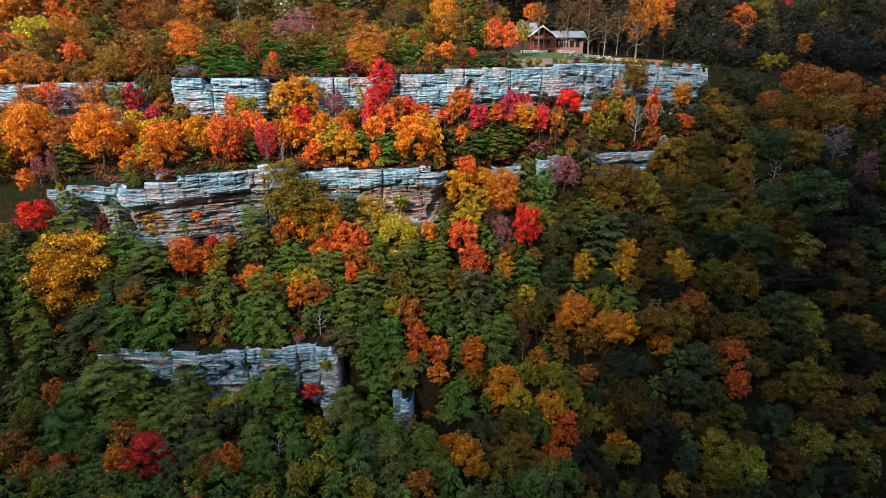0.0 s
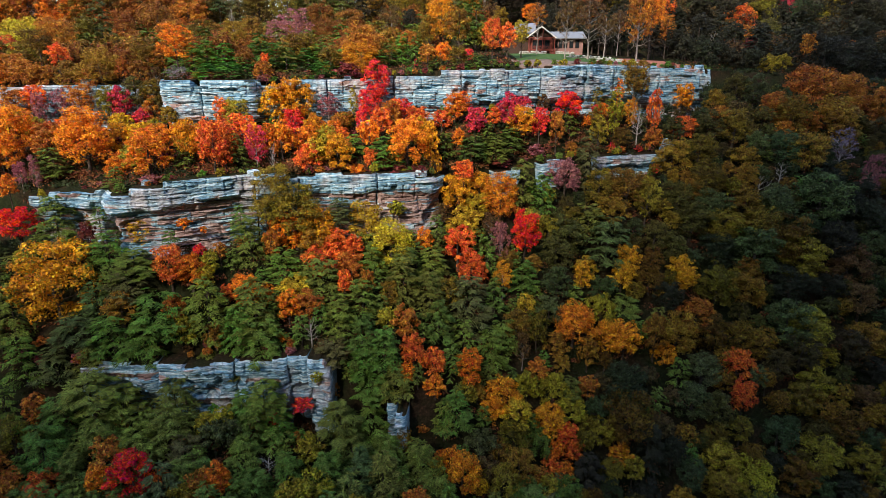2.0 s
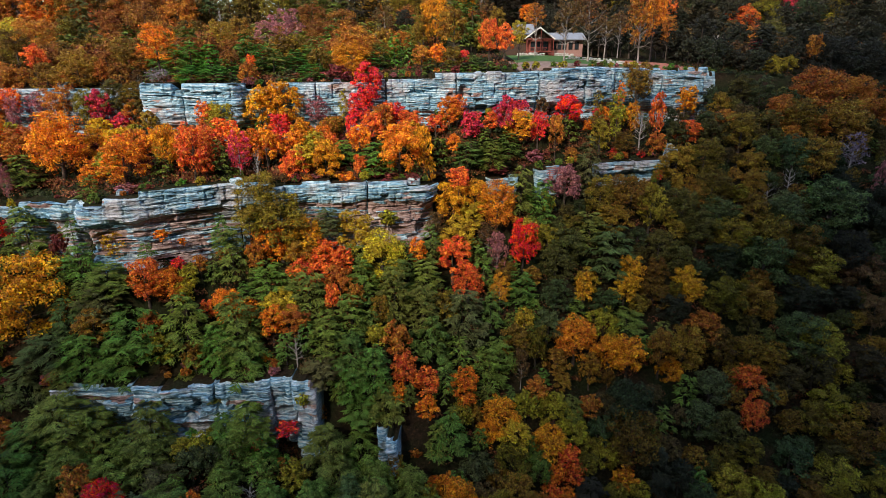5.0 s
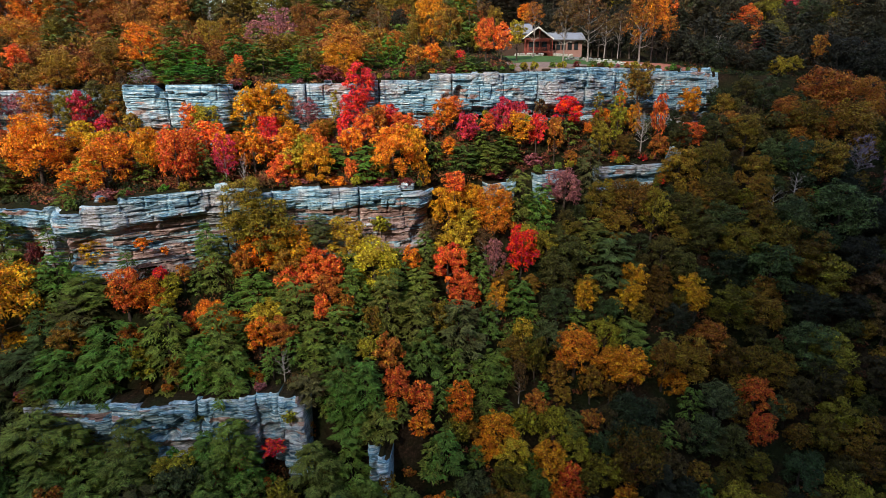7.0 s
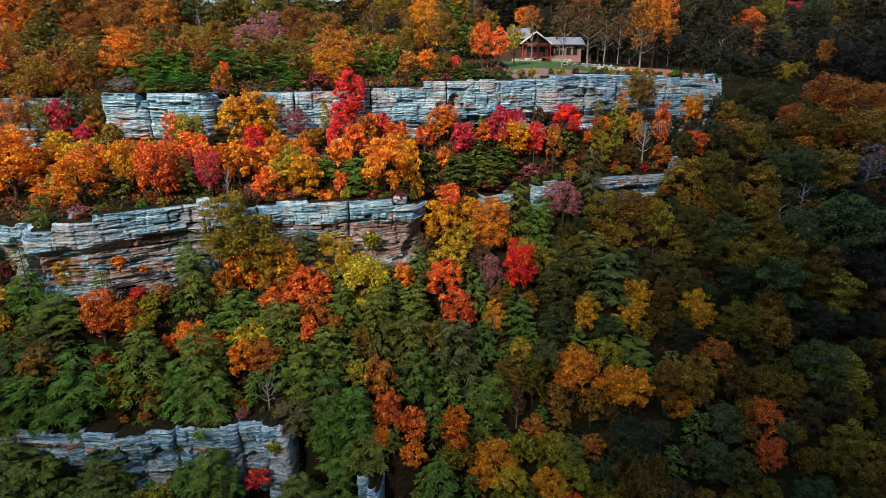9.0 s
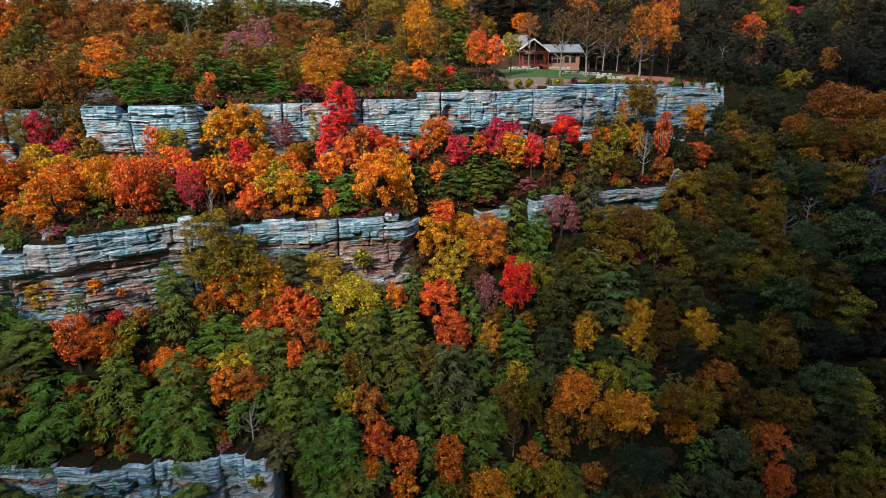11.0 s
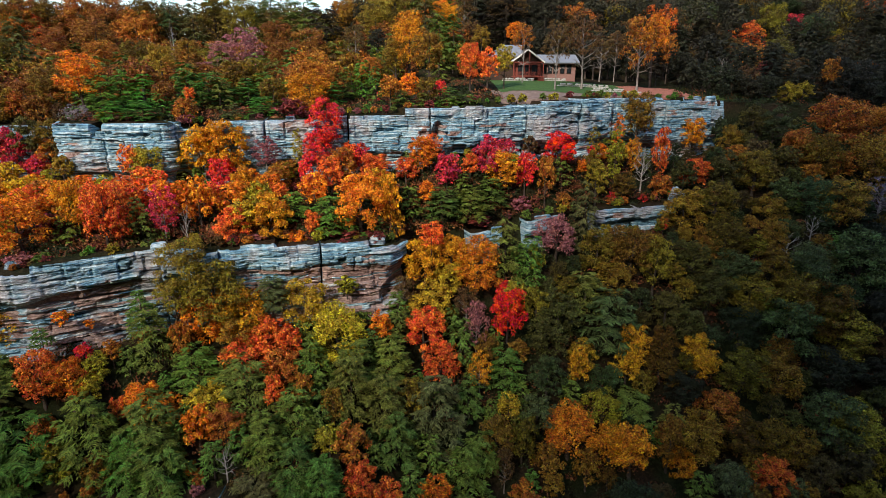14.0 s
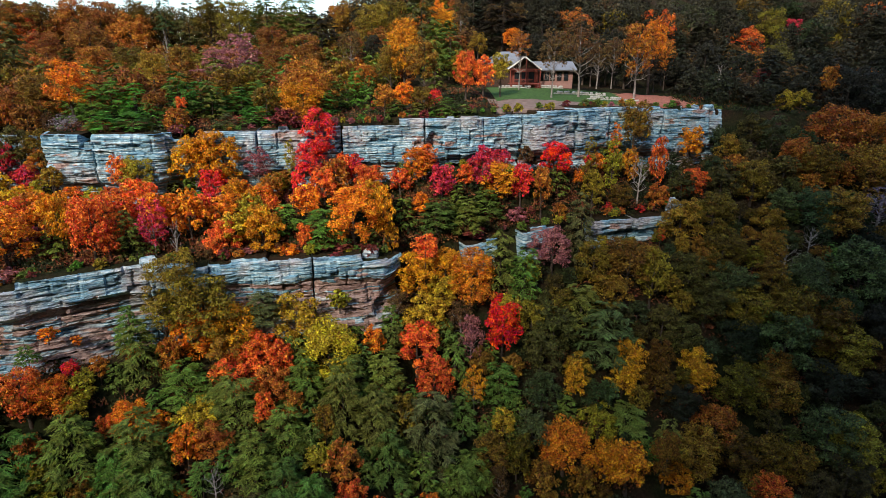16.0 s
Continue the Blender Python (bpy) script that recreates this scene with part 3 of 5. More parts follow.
def plant(code, x, y, radius, centre=0.0, wild=False, tall=1.0):
    """One tree or shrub, rooted in the ground. code: kind and colour; centre: height of the crown's middle where it is no usual one; tall: the crown's stretch."""
    kind, key = code
    rgb, word = COLOURS[key]
    name, cat = KINDS[kind]
    z = ground_z(x, y)
    if kind == "s":
        mid, low, pool = 0.8 * radius, 0.85, SHRUBS
    elif kind == "p":
        mid, low, pool = 1.15 * radius + 1.0, LOW_P, PINES if radius > 2.0 and not wild else PINES_SMALL
    elif kind == "t":
        mid, low, pool = 3.6 * radius, 3.3, NARROW
    elif kind in "nx":
        mid, low, pool = 1.3 * radius + 1.8, LOW_N, OPEN if key in "BOAKHPC" else SPARSE
    else:
        mid, low, pool = 1.15 * radius + 1.2, LOW_B, BROAD_LARGE if radius > 3.6 else BROAD if radius > 2.2 and not wild else BROAD_SMALL
    if kind in "bpnx":
        # the trees of the plateau are taller
        mid += (2.0 if x < 12 else 5.5) * min(1, max(0, (y - along(UP_Y, x) - 7) / 8)) + (3.0 * min(1, max(0, (y - along(UP_Y, x) - 22) / 10)) if wild else 0)
    mid = centre or mid
    crown, trunk = pool[pick.randrange(len(pool))]
    kindword = {"b": "leafy tree", "t": "slender tree", "n": "half-bare tree", "x": "leafless dead tree with bleached branches", "p": "feathery pine", "s": "low shrub"}[kind]
    if kind == "b":
        name = LEAFY[key]
    if kind == "p" and wild:
        name, kindword = ("cedar_tree", "cedar") if key == "E" or y > along(UP_Y, x) else ("hemlock_tree", "hemlock")
    ob = tagged(new(name), f"{word} {kindword} {where(x, y)}" if kind != "x" else f"{kindword} {where(x, y)}", cat, f"{cat}s {where(x, y)}")
    if kind == "s" and mid > 1.6 * radius:
        # rooted in a ledge of the rock
        z, mid = z + mid - 0.8 * radius, 0.8 * radius
    ob.matrix_basis = pose(x, y, z, 0, 0, pick.uniform(0, 360))
    if wild:
        radius *= {"b": 1.1, "p": 1.1}.get(kind, 1.0)
    shade = pick.uniform(0.6, 1.5) if key in "DKJ" else pick.uniform(0.85, 1.15)
    if kind == "p":
        # some pines are yellower
        rgb = (rgb[0] * pick.choice((0.85, 1.0, 1.15, 1.3)), rgb[1], rgb[2])
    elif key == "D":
        # olive tones with the slope's shade put into the leaf colour
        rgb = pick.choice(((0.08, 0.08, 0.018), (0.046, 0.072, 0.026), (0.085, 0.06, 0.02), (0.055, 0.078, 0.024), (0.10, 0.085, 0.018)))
    if kind != "x":
        c = part("crown", crown, ob, "", Matrix.LocRotScale((0, 0, mid), None, (radius * pick.uniform(0.94, 1.06), radius * pick.uniform(0.94, 1.06), radius * tall)))
        c.color = (rgb[0] * shade, rgb[1] * shade * pick.uniform(0.88, 1.12), rgb[2] * shade, 1)
    t = part("trunk", trunk, ob, "", Matrix.LocRotScale((0, 0, mid), None, (radius, radius, max(0.3, mid / low))))
    t.scale = (radius, radius, (mid + 0.15) / low)
    t.color = (0.5, 0.48, 0.47, 1) if key == "W" else (0.34, 0.32, 0.31, 1) if kind == "n" else (0.10, 0.085, 0.075, 1)
    PLANTED.append((x, y, radius))
    return ob


plant("bO", -77.2, 107.4, 4.34, 6.0, False, 0.95)
plant("bO", -75.7, 102.7, 2.42, 4.5, False, 1.16)
plant("bS", -81.0, 120.8, 2.28, 7.0, False, 0.95)
plant("bA", -69.9, 106.4, 3.18, 4.9, False, 1.00)
plant("bO", -61.9, 103.7, 4.64, 6.5, False, 0.99)
plant("nP", -76.2, 120.8, 1.90, 5.6, False, 1.25)
plant("nP", -78.6, 117.9, 1.63, 5.0, False, 1.83)
plant("bC", -63.8, 120.6, 2.79, 5.7, False, 1.27)
plant("bC", -58.9, 119.0, 1.89, 3.7, False, 1.07)
plant("bJ", -66.5, 120.7, 2.28, 6.5, False, 1.16)
plant("bA", -72.0, 120.7, 2.78, 6.9, False, 0.95)
plant("bD", -60.6, 120.4, 2.52, 8.3, False, 1.04)
plant("bK", -56.9, 120.1, 2.26, 8.6, False, 0.98)
plant("bD", -55.7, 120.1, 1.52, 5.4, False, 1.67)
plant("bA", -85.1, 120.7, 3.17, 5.4, False, 0.95)
plant("bH", -58.6, 109.3, 2.57, 3.9, False, 0.95)
plant("bO", -46.9, 95.5, 3.47, 4.6, False, 0.95)
plant("bO", -54.7, 100.7, 2.71, 1.9, False, 0.95)
plant("bA", -57.4, 120.1, 2.53, 5.3, False, 1.00)
plant("bK", -50.6, 112.1, 1.66, 5.1, False, 1.03)
plant("bH", -41.9, 98.6, 2.31, 5.1, False, 1.45)
plant("pG", -42.5, 97.9, 1.80, 2.1, False, 0.80)
plant("bS", -37.1, 97.1, 2.69, 6.0, False, 1.38)
plant("bS", -40.6, 112.1, 1.77, 6.1, False, 1.17)
plant("pG", -67.8, 102.4, 3.31, 2.8, False, 0.63)
plant("pG", -53.0, 95.6, 2.22, 2.5, False, 0.72)
plant("sP", -46.1, 93.8, 1.91, 0.6, False, 0.45)
plant("nP", -71.4, 99.4, 1.21, 2.8, False, 1.33)
plant("nP", -68.6, 99.2, 1.01, 4.3, False, 2.24)
plant("sG", -41.9, 94.0, 1.44, 2.5, False, 1.07)
plant("bL", -38.1, 112.4, 2.85, 5.2, False, 1.00)
plant("bL", -33.3, 110.2, 1.76, 2.6, False, 0.95)
plant("bH", -31.6, 116.3, 3.18, 6.8, False, 1.17)
plant("bH", -26.8, 116.4, 3.06, 6.9, False, 1.15)
plant("bH", -29.0, 116.3, 3.03, 8.3, False, 0.95)
plant("bR", -27.8, 114.2, 2.30, 4.0, False, 1.01)
plant("bS", -39.3, 108.4, 1.84, 3.4, False, 1.00)
plant("nC", -31.2, 100.5, 1.81, 4.3, False, 1.51)
plant("xW", -28.6, 101.0, 0.92, 5.1, False, 2.31)
plant("pG", -34.2, 99.9, 2.07, 3.1, False, 1.16)
plant("bO", -27.7, 104.1, 2.11, 4.6, False, 1.35)
plant("bS", -35.7, 98.1, 1.68, 3.3, False, 1.40)
plant("bS", -23.0, 102.6, 2.33, 4.1, False, 1.14)
plant("bH", -22.9, 109.7, 2.33, 4.3, False, 1.12)
plant("bN", -21.5, 103.4, 2.00, 3.4, False, 1.07)
plant("bH", -18.0, 103.9, 2.79, 5.1, False, 1.09)
plant("bA", -19.2, 114.4, 2.18, 2.9, False, 0.95)
plant("bS", -17.8, 109.0, 1.51, 3.3, False, 1.11)
plant("nP", -21.7, 116.9, 2.31, 5.6, False, 0.88)
plant("bR", -14.9, 114.2, 1.21, 3.8, False, 1.76)
plant("tL", -16.8, 117.7, 0.93, 5.2, False, 1.67)
plant("bR", -13.6, 118.2, 2.73, 5.6, False, 0.95)
plant("bR", -12.1, 118.4, 3.08, 9.5, False, 1.06)
plant("bS", -11.0, 113.7, 2.41, 4.2, False, 1.04)
plant("bA", -9.3, 115.6, 2.20, 4.4, False, 1.24)
plant("pV", -15.7, 107.7, 2.48, 2.4, False, 0.72)
plant("pV", -9.9, 106.4, 3.19, 2.8, False, 0.68)
plant("bS", -12.4, 105.1, 1.25, 2.4, False, 1.31)
plant("bO", -14.6, 104.4, 1.70, 2.9, False, 0.95)
plant("bO", -5.9, 107.0, 4.23, 5.4, False, 0.95)
plant("bS", -8.7, 118.9, 1.63, 4.5, False, 1.05)
plant("bR", -7.0, 119.2, 1.89, 3.8, False, 1.07)
plant("bS", -4.4, 115.9, 2.33, 4.0, False, 1.01)
plant("bH", -1.6, 109.4, 1.64, 4.9, False, 1.94)
plant("bH", -0.8, 109.9, 1.43, 3.9, False, 1.60)
plant("sM", -8.0, 106.2, 3.57, 1.9, False, 0.36)
plant("sM", -13.5, 104.8, 1.50, 0.4, False, 0.64)
plant("pG", -3.4, 107.6, 1.62, 2.6, False, 0.98)
plant("sP", -20.3, 103.5, 2.32, 1.2, False, 0.45)
plant("bS", 0.5, 117.9, 2.13, 3.2, False, 0.95)
plant("sL", -9.5, 105.5, 1.52, 2.1, False, 0.71)
plant("bO", 3.1, 119.4, 2.39, 4.3, False, 1.09)
plant("bS", 4.5, 120.7, 2.29, 4.3, False, 0.95)
plant("bC", 7.1, 117.8, 2.13, 4.4, False, 1.22)
plant("bO", 3.8, 115.7, 1.36, 3.1, False, 1.16)
plant("pG", 9.5, 118.0, 1.89, 2.3, False, 0.91)
plant("pG", 6.3, 114.9, 3.44, 2.8, False, 0.55)
plant("pG", 10.9, 116.6, 3.23, 2.8, False, 0.60)
plant("bC", 13.9, 120.2, 2.29, 5.2, False, 1.42)
plant("bH", 16.2, 120.3, 3.07, 4.4, False, 0.95)
plant("bC", 17.1, 123.1, 1.82, 3.2, False, 0.95)
plant("bR", 20.4, 121.5, 1.81, 4.7, False, 1.60)
plant("bA", 24.1, 122.2, 1.82, 5.2, False, 1.83)
plant("bX", 26.9, 125.7, 3.05, 4.2, False, 0.95)
plant("pG", 27.5, 124.8, 1.85, 3.4, False, 1.35)
plant("pG", 14.5, 118.9, 2.73, 2.5, False, 0.72)
plant("sB", 21.4, 124.8, 1.23, 3.4, False, 1.40)
plant("tJ", 33.3, 126.9, 1.39, 6.0, False, 1.59)
plant("bL", 33.7, 125.0, 2.27, 4.8, False, 1.32)
plant("tL", 37.8, 128.7, 1.66, 6.1, False, 1.35)
plant("tO", 41.0, 137.3, 1.22, 5.2, False, 1.30)
plant("bH", 42.5, 133.0, 1.84, 4.5, False, 1.48)
plant("bK", 39.1, 126.7, 2.45, 3.1, False, 0.95)
plant("xW", 43.1, 129.0, 2.57, 6.6, False, 1.68)
plant("bS", 48.0, 133.5, 1.56, 6.2, False, 2.76)
plant("bK", 44.9, 139.0, 3.48, 9.5, False, 1.13)
plant("sR", 37.0, 126.1, 1.02, 0.8, False, 1.13)
plant("sR", 43.5, 128.0, 1.04, 0.4, False, 0.75)
plant("bA", 27.5, 122.8, 1.33, 2.4, False, 1.04)
plant("sP", 19.7, 120.4, 2.19, 0.8, False, 0.67)
plant("sM", 12.1, 116.7, 2.61, 0.9, False, 0.36)
plant("bS", 54.6, 132.4, 3.11, 3.1, False, 0.95)
plant("bH", 58.2, 143.1, 2.57, 5.5, False, 1.18)
plant("bX", -69.8, 94.2, 2.91, 5.0, False, 0.95)
plant("pG", -63.3, 94.1, 4.26, 5.0, False, 0.84)
plant("bM", -57.4, 92.2, 1.55, 4.0, False, 1.60)
plant("bO", -70.1, 94.3, 1.65, 11.2, False, 1.07)
plant("sN", -65.3, 95.1, 0.68, 9.2, False, 1.43)
plant("bH", -59.8, 86.0, 6.31, 5.2, False, 0.95)
plant("pG", -52.2, 88.5, 2.56, 2.9, False, 0.87)
plant("pG", -47.1, 86.6, 4.00, 2.7, False, 0.42)
plant("bS", -42.0, 86.8, 2.74, 4.4, False, 1.05)
plant("bO", -39.2, 87.7, 2.57, 3.7, False, 0.95)
plant("bN", -37.2, 87.8, 1.83, 3.4, False, 1.04)
plant("sO", -40.8, 90.9, 1.14, 6.4, False, 0.83)
plant("sO", -38.4, 92.3, 0.68, 4.9, False, 1.00)
plant("pG", -42.4, 89.0, 1.39, 5.0, False, 0.62)
plant("pG", -55.5, 93.3, 1.55, 6.4, False, 0.80)
plant("bJ", -27.2, 96.4, 3.72, 10.8, False, 0.95)
plant("bJ", -24.6, 97.2, 4.36, 6.8, False, 0.95)
plant("bJ", -29.1, 95.8, 2.27, 7.3, False, 1.00)
plant("bO", -26.3, 96.7, 3.01, 3.8, False, 0.95)
plant("bH", -21.2, 98.2, 4.45, 3.1, False, 0.95)
plant("bM", -24.8, 97.2, 1.04, 5.7, False, 0.98)
plant("bA", -28.0, 93.7, 1.58, 4.0, False, 1.60)
plant("bK", -21.1, 95.1, 2.76, 3.1, False, 0.95)
plant("pT", -17.4, 99.0, 2.70, 6.2, False, 0.63)
plant("bS", -17.2, 96.3, 2.67, 3.1, False, 0.95)
plant("bS", -14.5, 95.1, 2.07, 3.8, False, 1.07)
plant("bA", -14.8, 92.6, 2.71, 3.1, False, 0.95)
plant("bN", -13.1, 99.8, 3.33, 4.0, False, 0.95)
plant("bN", -8.3, 97.0, 4.44, 3.2, False, 0.95)
plant("bS", -19.7, 93.9, 3.20, 2.2, False, 0.95)
plant("bO", -2.7, 99.1, 1.79, 3.7, False, 1.17)
plant("sL", -7.6, 102.3, 1.70, 5.4, False, 0.94)
plant("pG", -25.7, 91.9, 3.03, 2.9, False, 0.71)
plant("pG", -31.6, 93.3, 3.15, 4.0, False, 1.03)
plant("pG", -33.0, 94.4, 2.02, 6.4, False, 0.98)
plant("pG", -6.0, 94.7, 3.24, 3.4, False, 0.80)
plant("pG", -11.2, 93.5, 3.20, 3.2, False, 0.80)
plant("pG", -1.2, 96.8, 3.08, 2.9, False, 0.74)
plant("nB", 0.4, 105.2, 1.87, 3.7, False, 1.04)
plant("bS", 4.5, 108.4, 2.02, 9.3, False, 0.95)
plant("bH", 3.4, 108.3, 3.45, 5.3, False, 0.95)
plant("bH", 7.7, 109.4, 2.83, 5.6, False, 0.95)
plant("bO", 11.5, 108.9, 3.99, 4.6, False, 0.95)
plant("bN", 6.8, 107.6, 2.55, 2.9, False, 0.95)
plant("pG", 16.1, 111.6, 3.02, 4.6, False, 1.32)
plant("pG", 20.0, 111.1, 2.76, 4.3, False, 1.30)
plant("bP", 25.1, 115.7, 3.25, 4.6, False, 0.95)
plant("bX", 15.9, 104.2, 3.01, 5.4, False, 1.27)
plant("bX", 15.6, 108.7, 1.04, 2.7, False, 1.10)
plant("bN", 4.4, 105.0, 3.39, 2.4, False, 0.95)
plant("bS", 3.3, 100.8, 3.29, 4.3, False, 0.95)
plant("bS", 5.8, 98.6, 2.90, 3.2, False, 0.95)
plant("pG", 7.5, 103.4, 2.00, 2.5, False, 0.90)
plant("nP", 11.0, 102.0, 1.84, 4.9, False, 1.69)
plant("bK", 12.5, 100.8, 2.22, 3.8, False, 0.98)
plant("nB", 9.7, 104.9, 1.98, 3.8, False, 1.02)
plant("bJ", 20.7, 107.8, 2.72, 2.8, False, 0.95)
plant("bJ", 25.5, 110.2, 2.50, 3.3, False, 0.95)
plant("bD", 23.7, 105.9, 3.58, 4.9, False, 0.95)
plant("bD", 21.8, 103.5, 3.03, 4.3, False, 0.95)
plant("pG", 29.0, 110.7, 3.72, 3.2, False, 0.69)
plant("pT", 32.1, 106.9, 4.93, 4.6, False, 0.80)
plant("pT", 30.2, 118.8, 3.04, 5.9, False, 1.53)
plant("bJ", 32.1, 116.0, 3.28, 3.5, False, 0.95)
plant("bK", 38.0, 116.4, 4.25, 4.8, False, 0.95)
plant("bJ", 41.7, 114.9, 2.73, 5.7, False, 1.52)
plant("bK", 33.9, 112.9, 3.23, 3.5, False, 0.95)
plant("bN", 27.4, 104.2, 2.43, 1.7, False, 0.95)
plant("bY", 35.6, 104.9, 2.44, 4.8, False, 1.39)
plant("bK", 17.4, 102.3, 1.75, 2.6, False, 0.95)
plant("bK", 41.1, 106.9, 2.49, 4.0, False, 1.01)
plant("bD", 42.4, 110.2, 3.07, 4.4, False, 0.97)
plant("pG", -52.8, 81.3, 3.44, 2.9, False, 0.58)
plant("pG", -48.3, 81.6, 2.52, 2.2, False, 0.60)
plant("pG", -31.5, 82.3, 2.96, 2.6, False, 0.57)
plant("pG", -35.9, 82.3, 2.75, 1.4, False, 0.55)
plant("pG", -26.3, 82.4, 2.55, 2.2, False, 0.60)
plant("bK", -48.6, 83.3, 2.70, 4.3, False, 0.95)
plant("bA", -40.9, 84.2, 1.89, 3.7, False, 1.07)
plant("pG", -36.1, 84.5, 4.00, 4.4, False, 0.93)
plant("pG", -43.2, 83.4, 4.38, 3.6, False, 0.72)
plant("pG", -65.5, 83.0, 2.90, 4.6, False, 1.37)
plant("pT", -55.4, 82.8, 3.96, 2.8, False, 0.51)
plant("pG", -49.9, 82.0, 3.94, 3.5, False, 0.69)
plant("pG", -45.3, 82.1, 3.95, 4.2, False, 0.69)
plant("sA", -61.4, 82.7, 1.29, 0.7, False, 0.64)
plant("bK", -34.6, 82.7, 1.88, 3.7, False, 1.07)
plant("pT", -58.6, 80.7, 3.42, 2.3, False, 0.56)
plant("pG", -63.4, 80.4, 2.89, 3.4, False, 1.09)
plant("pT", -53.4, 85.1, 2.95, 3.0, False, 0.80)
plant("pT", -47.8, 85.5, 3.46, 2.5, False, 0.58)
plant("bO", -31.6, 88.6, 2.84, 2.0, False, 0.95)
plant("bS", -33.8, 87.2, 1.19, 3.0, False, 1.24)
plant("bO", -28.4, 88.3, 2.07, 1.9, False, 0.95)
plant("bN", -23.5, 89.0, 2.63, 2.2, False, 0.95)
plant("bO", -23.8, 85.9, 2.03, 3.6, False, 1.01)
plant("bA", -20.8, 86.3, 2.25, 3.5, False, 0.95)
plant("xW", -19.8, 83.0, 1.65, 3.5, False, 1.07)
plant("sO", -24.7, 84.2, 1.03, 0.4, False, 0.82)
plant("pG", -19.2, 90.6, 3.67, 3.2, False, 0.68)
plant("pG", -29.0, 85.4, 4.04, 3.8, False, 0.80)
plant("pG", -26.9, 82.7, 3.99, 4.0, False, 0.69)
plant("pG", -31.2, 83.3, 2.94, 3.5, False, 0.94)
plant("bS", -15.4, 89.8, 1.55, 3.7, False, 1.37)
plant("bA", -11.8, 90.5, 1.56, 3.5, False, 1.37)
plant("pG", -12.6, 88.3, 3.07, 3.1, False, 0.80)
plant("pG", -15.8, 85.2, 2.99, 3.4, False, 0.94)
plant("pG", -12.1, 83.6, 2.96, 3.0, False, 0.80)
plant("pG", -6.2, 91.7, 3.05, 4.0, False, 1.13)
plant("bK", -8.1, 89.7, 1.67, 3.7, False, 1.33)
plant("pG", -1.7, 91.5, 3.18, 3.8, False, 0.94)
plant("pG", -0.2, 88.9, 3.14, 3.5, False, 0.94)
plant("pT", -16.4, 82.3, 2.95, 3.1, False, 0.51)
plant("bS", -4.2, 83.8, 2.35, 3.2, False, 0.95)
plant("bS", -1.1, 83.1, 2.14, 3.5, False, 0.96)
plant("bO", -5.1, 82.0, 1.48, 1.3, False, 0.95)
plant("bO", -0.7, 81.2, 1.90, 2.4, False, 0.95)
plant("pG", -8.5, 82.2, 2.94, 3.5, False, 0.94)
plant("pG", -6.8, 81.2, 3.48, 2.2, False, 0.56)
plant("pG", -10.4, 81.2, 2.97, 2.4, False, 0.51)
plant("pG", -12.0, 81.8, 2.53, 1.8, False, 0.80)
plant("bA", -16.7, 81.6, 1.17, 3.2, False, 1.31)
plant("nH", 11.3, 98.0, 1.90, 4.4, False, 1.24)
plant("pG", 15.1, 99.9, 2.96, 2.9, False, 0.80)
plant("pT", 5.1, 92.8, 4.29, 4.7, False, 0.93)
plant("pG", 9.7, 95.8, 2.27, 3.4, False, 1.18)
plant("bJ", 1.7, 93.6, 2.09, 4.0, False, 1.24)
plant("bD", 21.3, 99.5, 2.96, 4.4, False, 0.95)
plant("bY", 26.4, 101.7, 1.76, 4.0, False, 1.37)
plant("bD", 29.8, 101.3, 2.27, 2.9, False, 0.95)
plant("bY", 34.3, 103.3, 2.43, 3.8, False, 1.01)
plant("bL", 29.7, 99.0, 2.98, 2.4, False, 0.95)
plant("pG", 34.2, 99.9, 3.01, 2.6, False, 0.60)
plant("bK", 40.1, 104.7, 3.11, 2.3, False, 0.95)
plant("bT", 19.3, 96.3, 2.90, 3.2, False, 0.95)
plant("bN", 15.2, 96.0, 1.68, 3.3, False, 1.09)
plant("bK", 13.4, 92.6, 2.81, 4.1, False, 0.95)
plant("bJ", 16.9, 92.7, 2.11, 4.7, False, 1.47)
plant("bO", 23.7, 94.8, 3.72, 4.5, False, 0.95)
plant("bK", 20.4, 92.3, 2.13, 3.2, False, 0.95)
plant("bK", 25.9, 92.1, 2.01, 4.1, False, 1.27)
plant("bH", 30.1, 95.7, 3.16, 2.3, False, 0.95)
plant("bH", 32.9, 94.6, 3.14, 4.4, False, 0.95)
plant("bK", 29.0, 92.0, 1.31, 3.2, False, 1.31)
plant("bK", 38.8, 95.8, 2.44, 5.3, False, 1.52)
plant("nB", 14.2, 90.1, 1.41, 4.2, False, 1.60)
plant("pG", 10.8, 91.0, 2.78, 3.2, False, 0.93)
plant("pG", 8.8, 89.1, 3.20, 3.6, False, 0.94)
plant("bO", 4.8, 85.5, 2.65, 4.4, False, 1.03)
plant("bK", 6.2, 84.6, 1.55, 2.3, False, 0.95)
plant("bJ", 4.3, 83.7, 1.97, 2.1, False, 0.95)
plant("bH", 10.4, 84.8, 3.11, 2.7, False, 0.95)
plant("bH", 8.5, 83.7, 2.21, 1.5, False, 0.95)
plant("bK", 21.1, 90.3, 1.64, 3.0, False, 1.03)
plant("bL", 19.3, 87.5, 2.98, 2.1, False, 0.95)
plant("bA", 25.3, 88.2, 2.08, 3.5, False, 1.02)
plant("pG", 22.4, 88.1, 2.08, 2.2, False, 0.80)
plant("bD", 31.9, 89.2, 4.44, 3.1, False, 0.95)
plant("bK", 31.6, 85.8, 4.91, 3.4, False, 0.95)
plant("bD", 26.9, 86.3, 2.63, 2.9, False, 0.95)
plant("bN", 12.6, 82.8, 2.64, 3.2, False, 0.95)
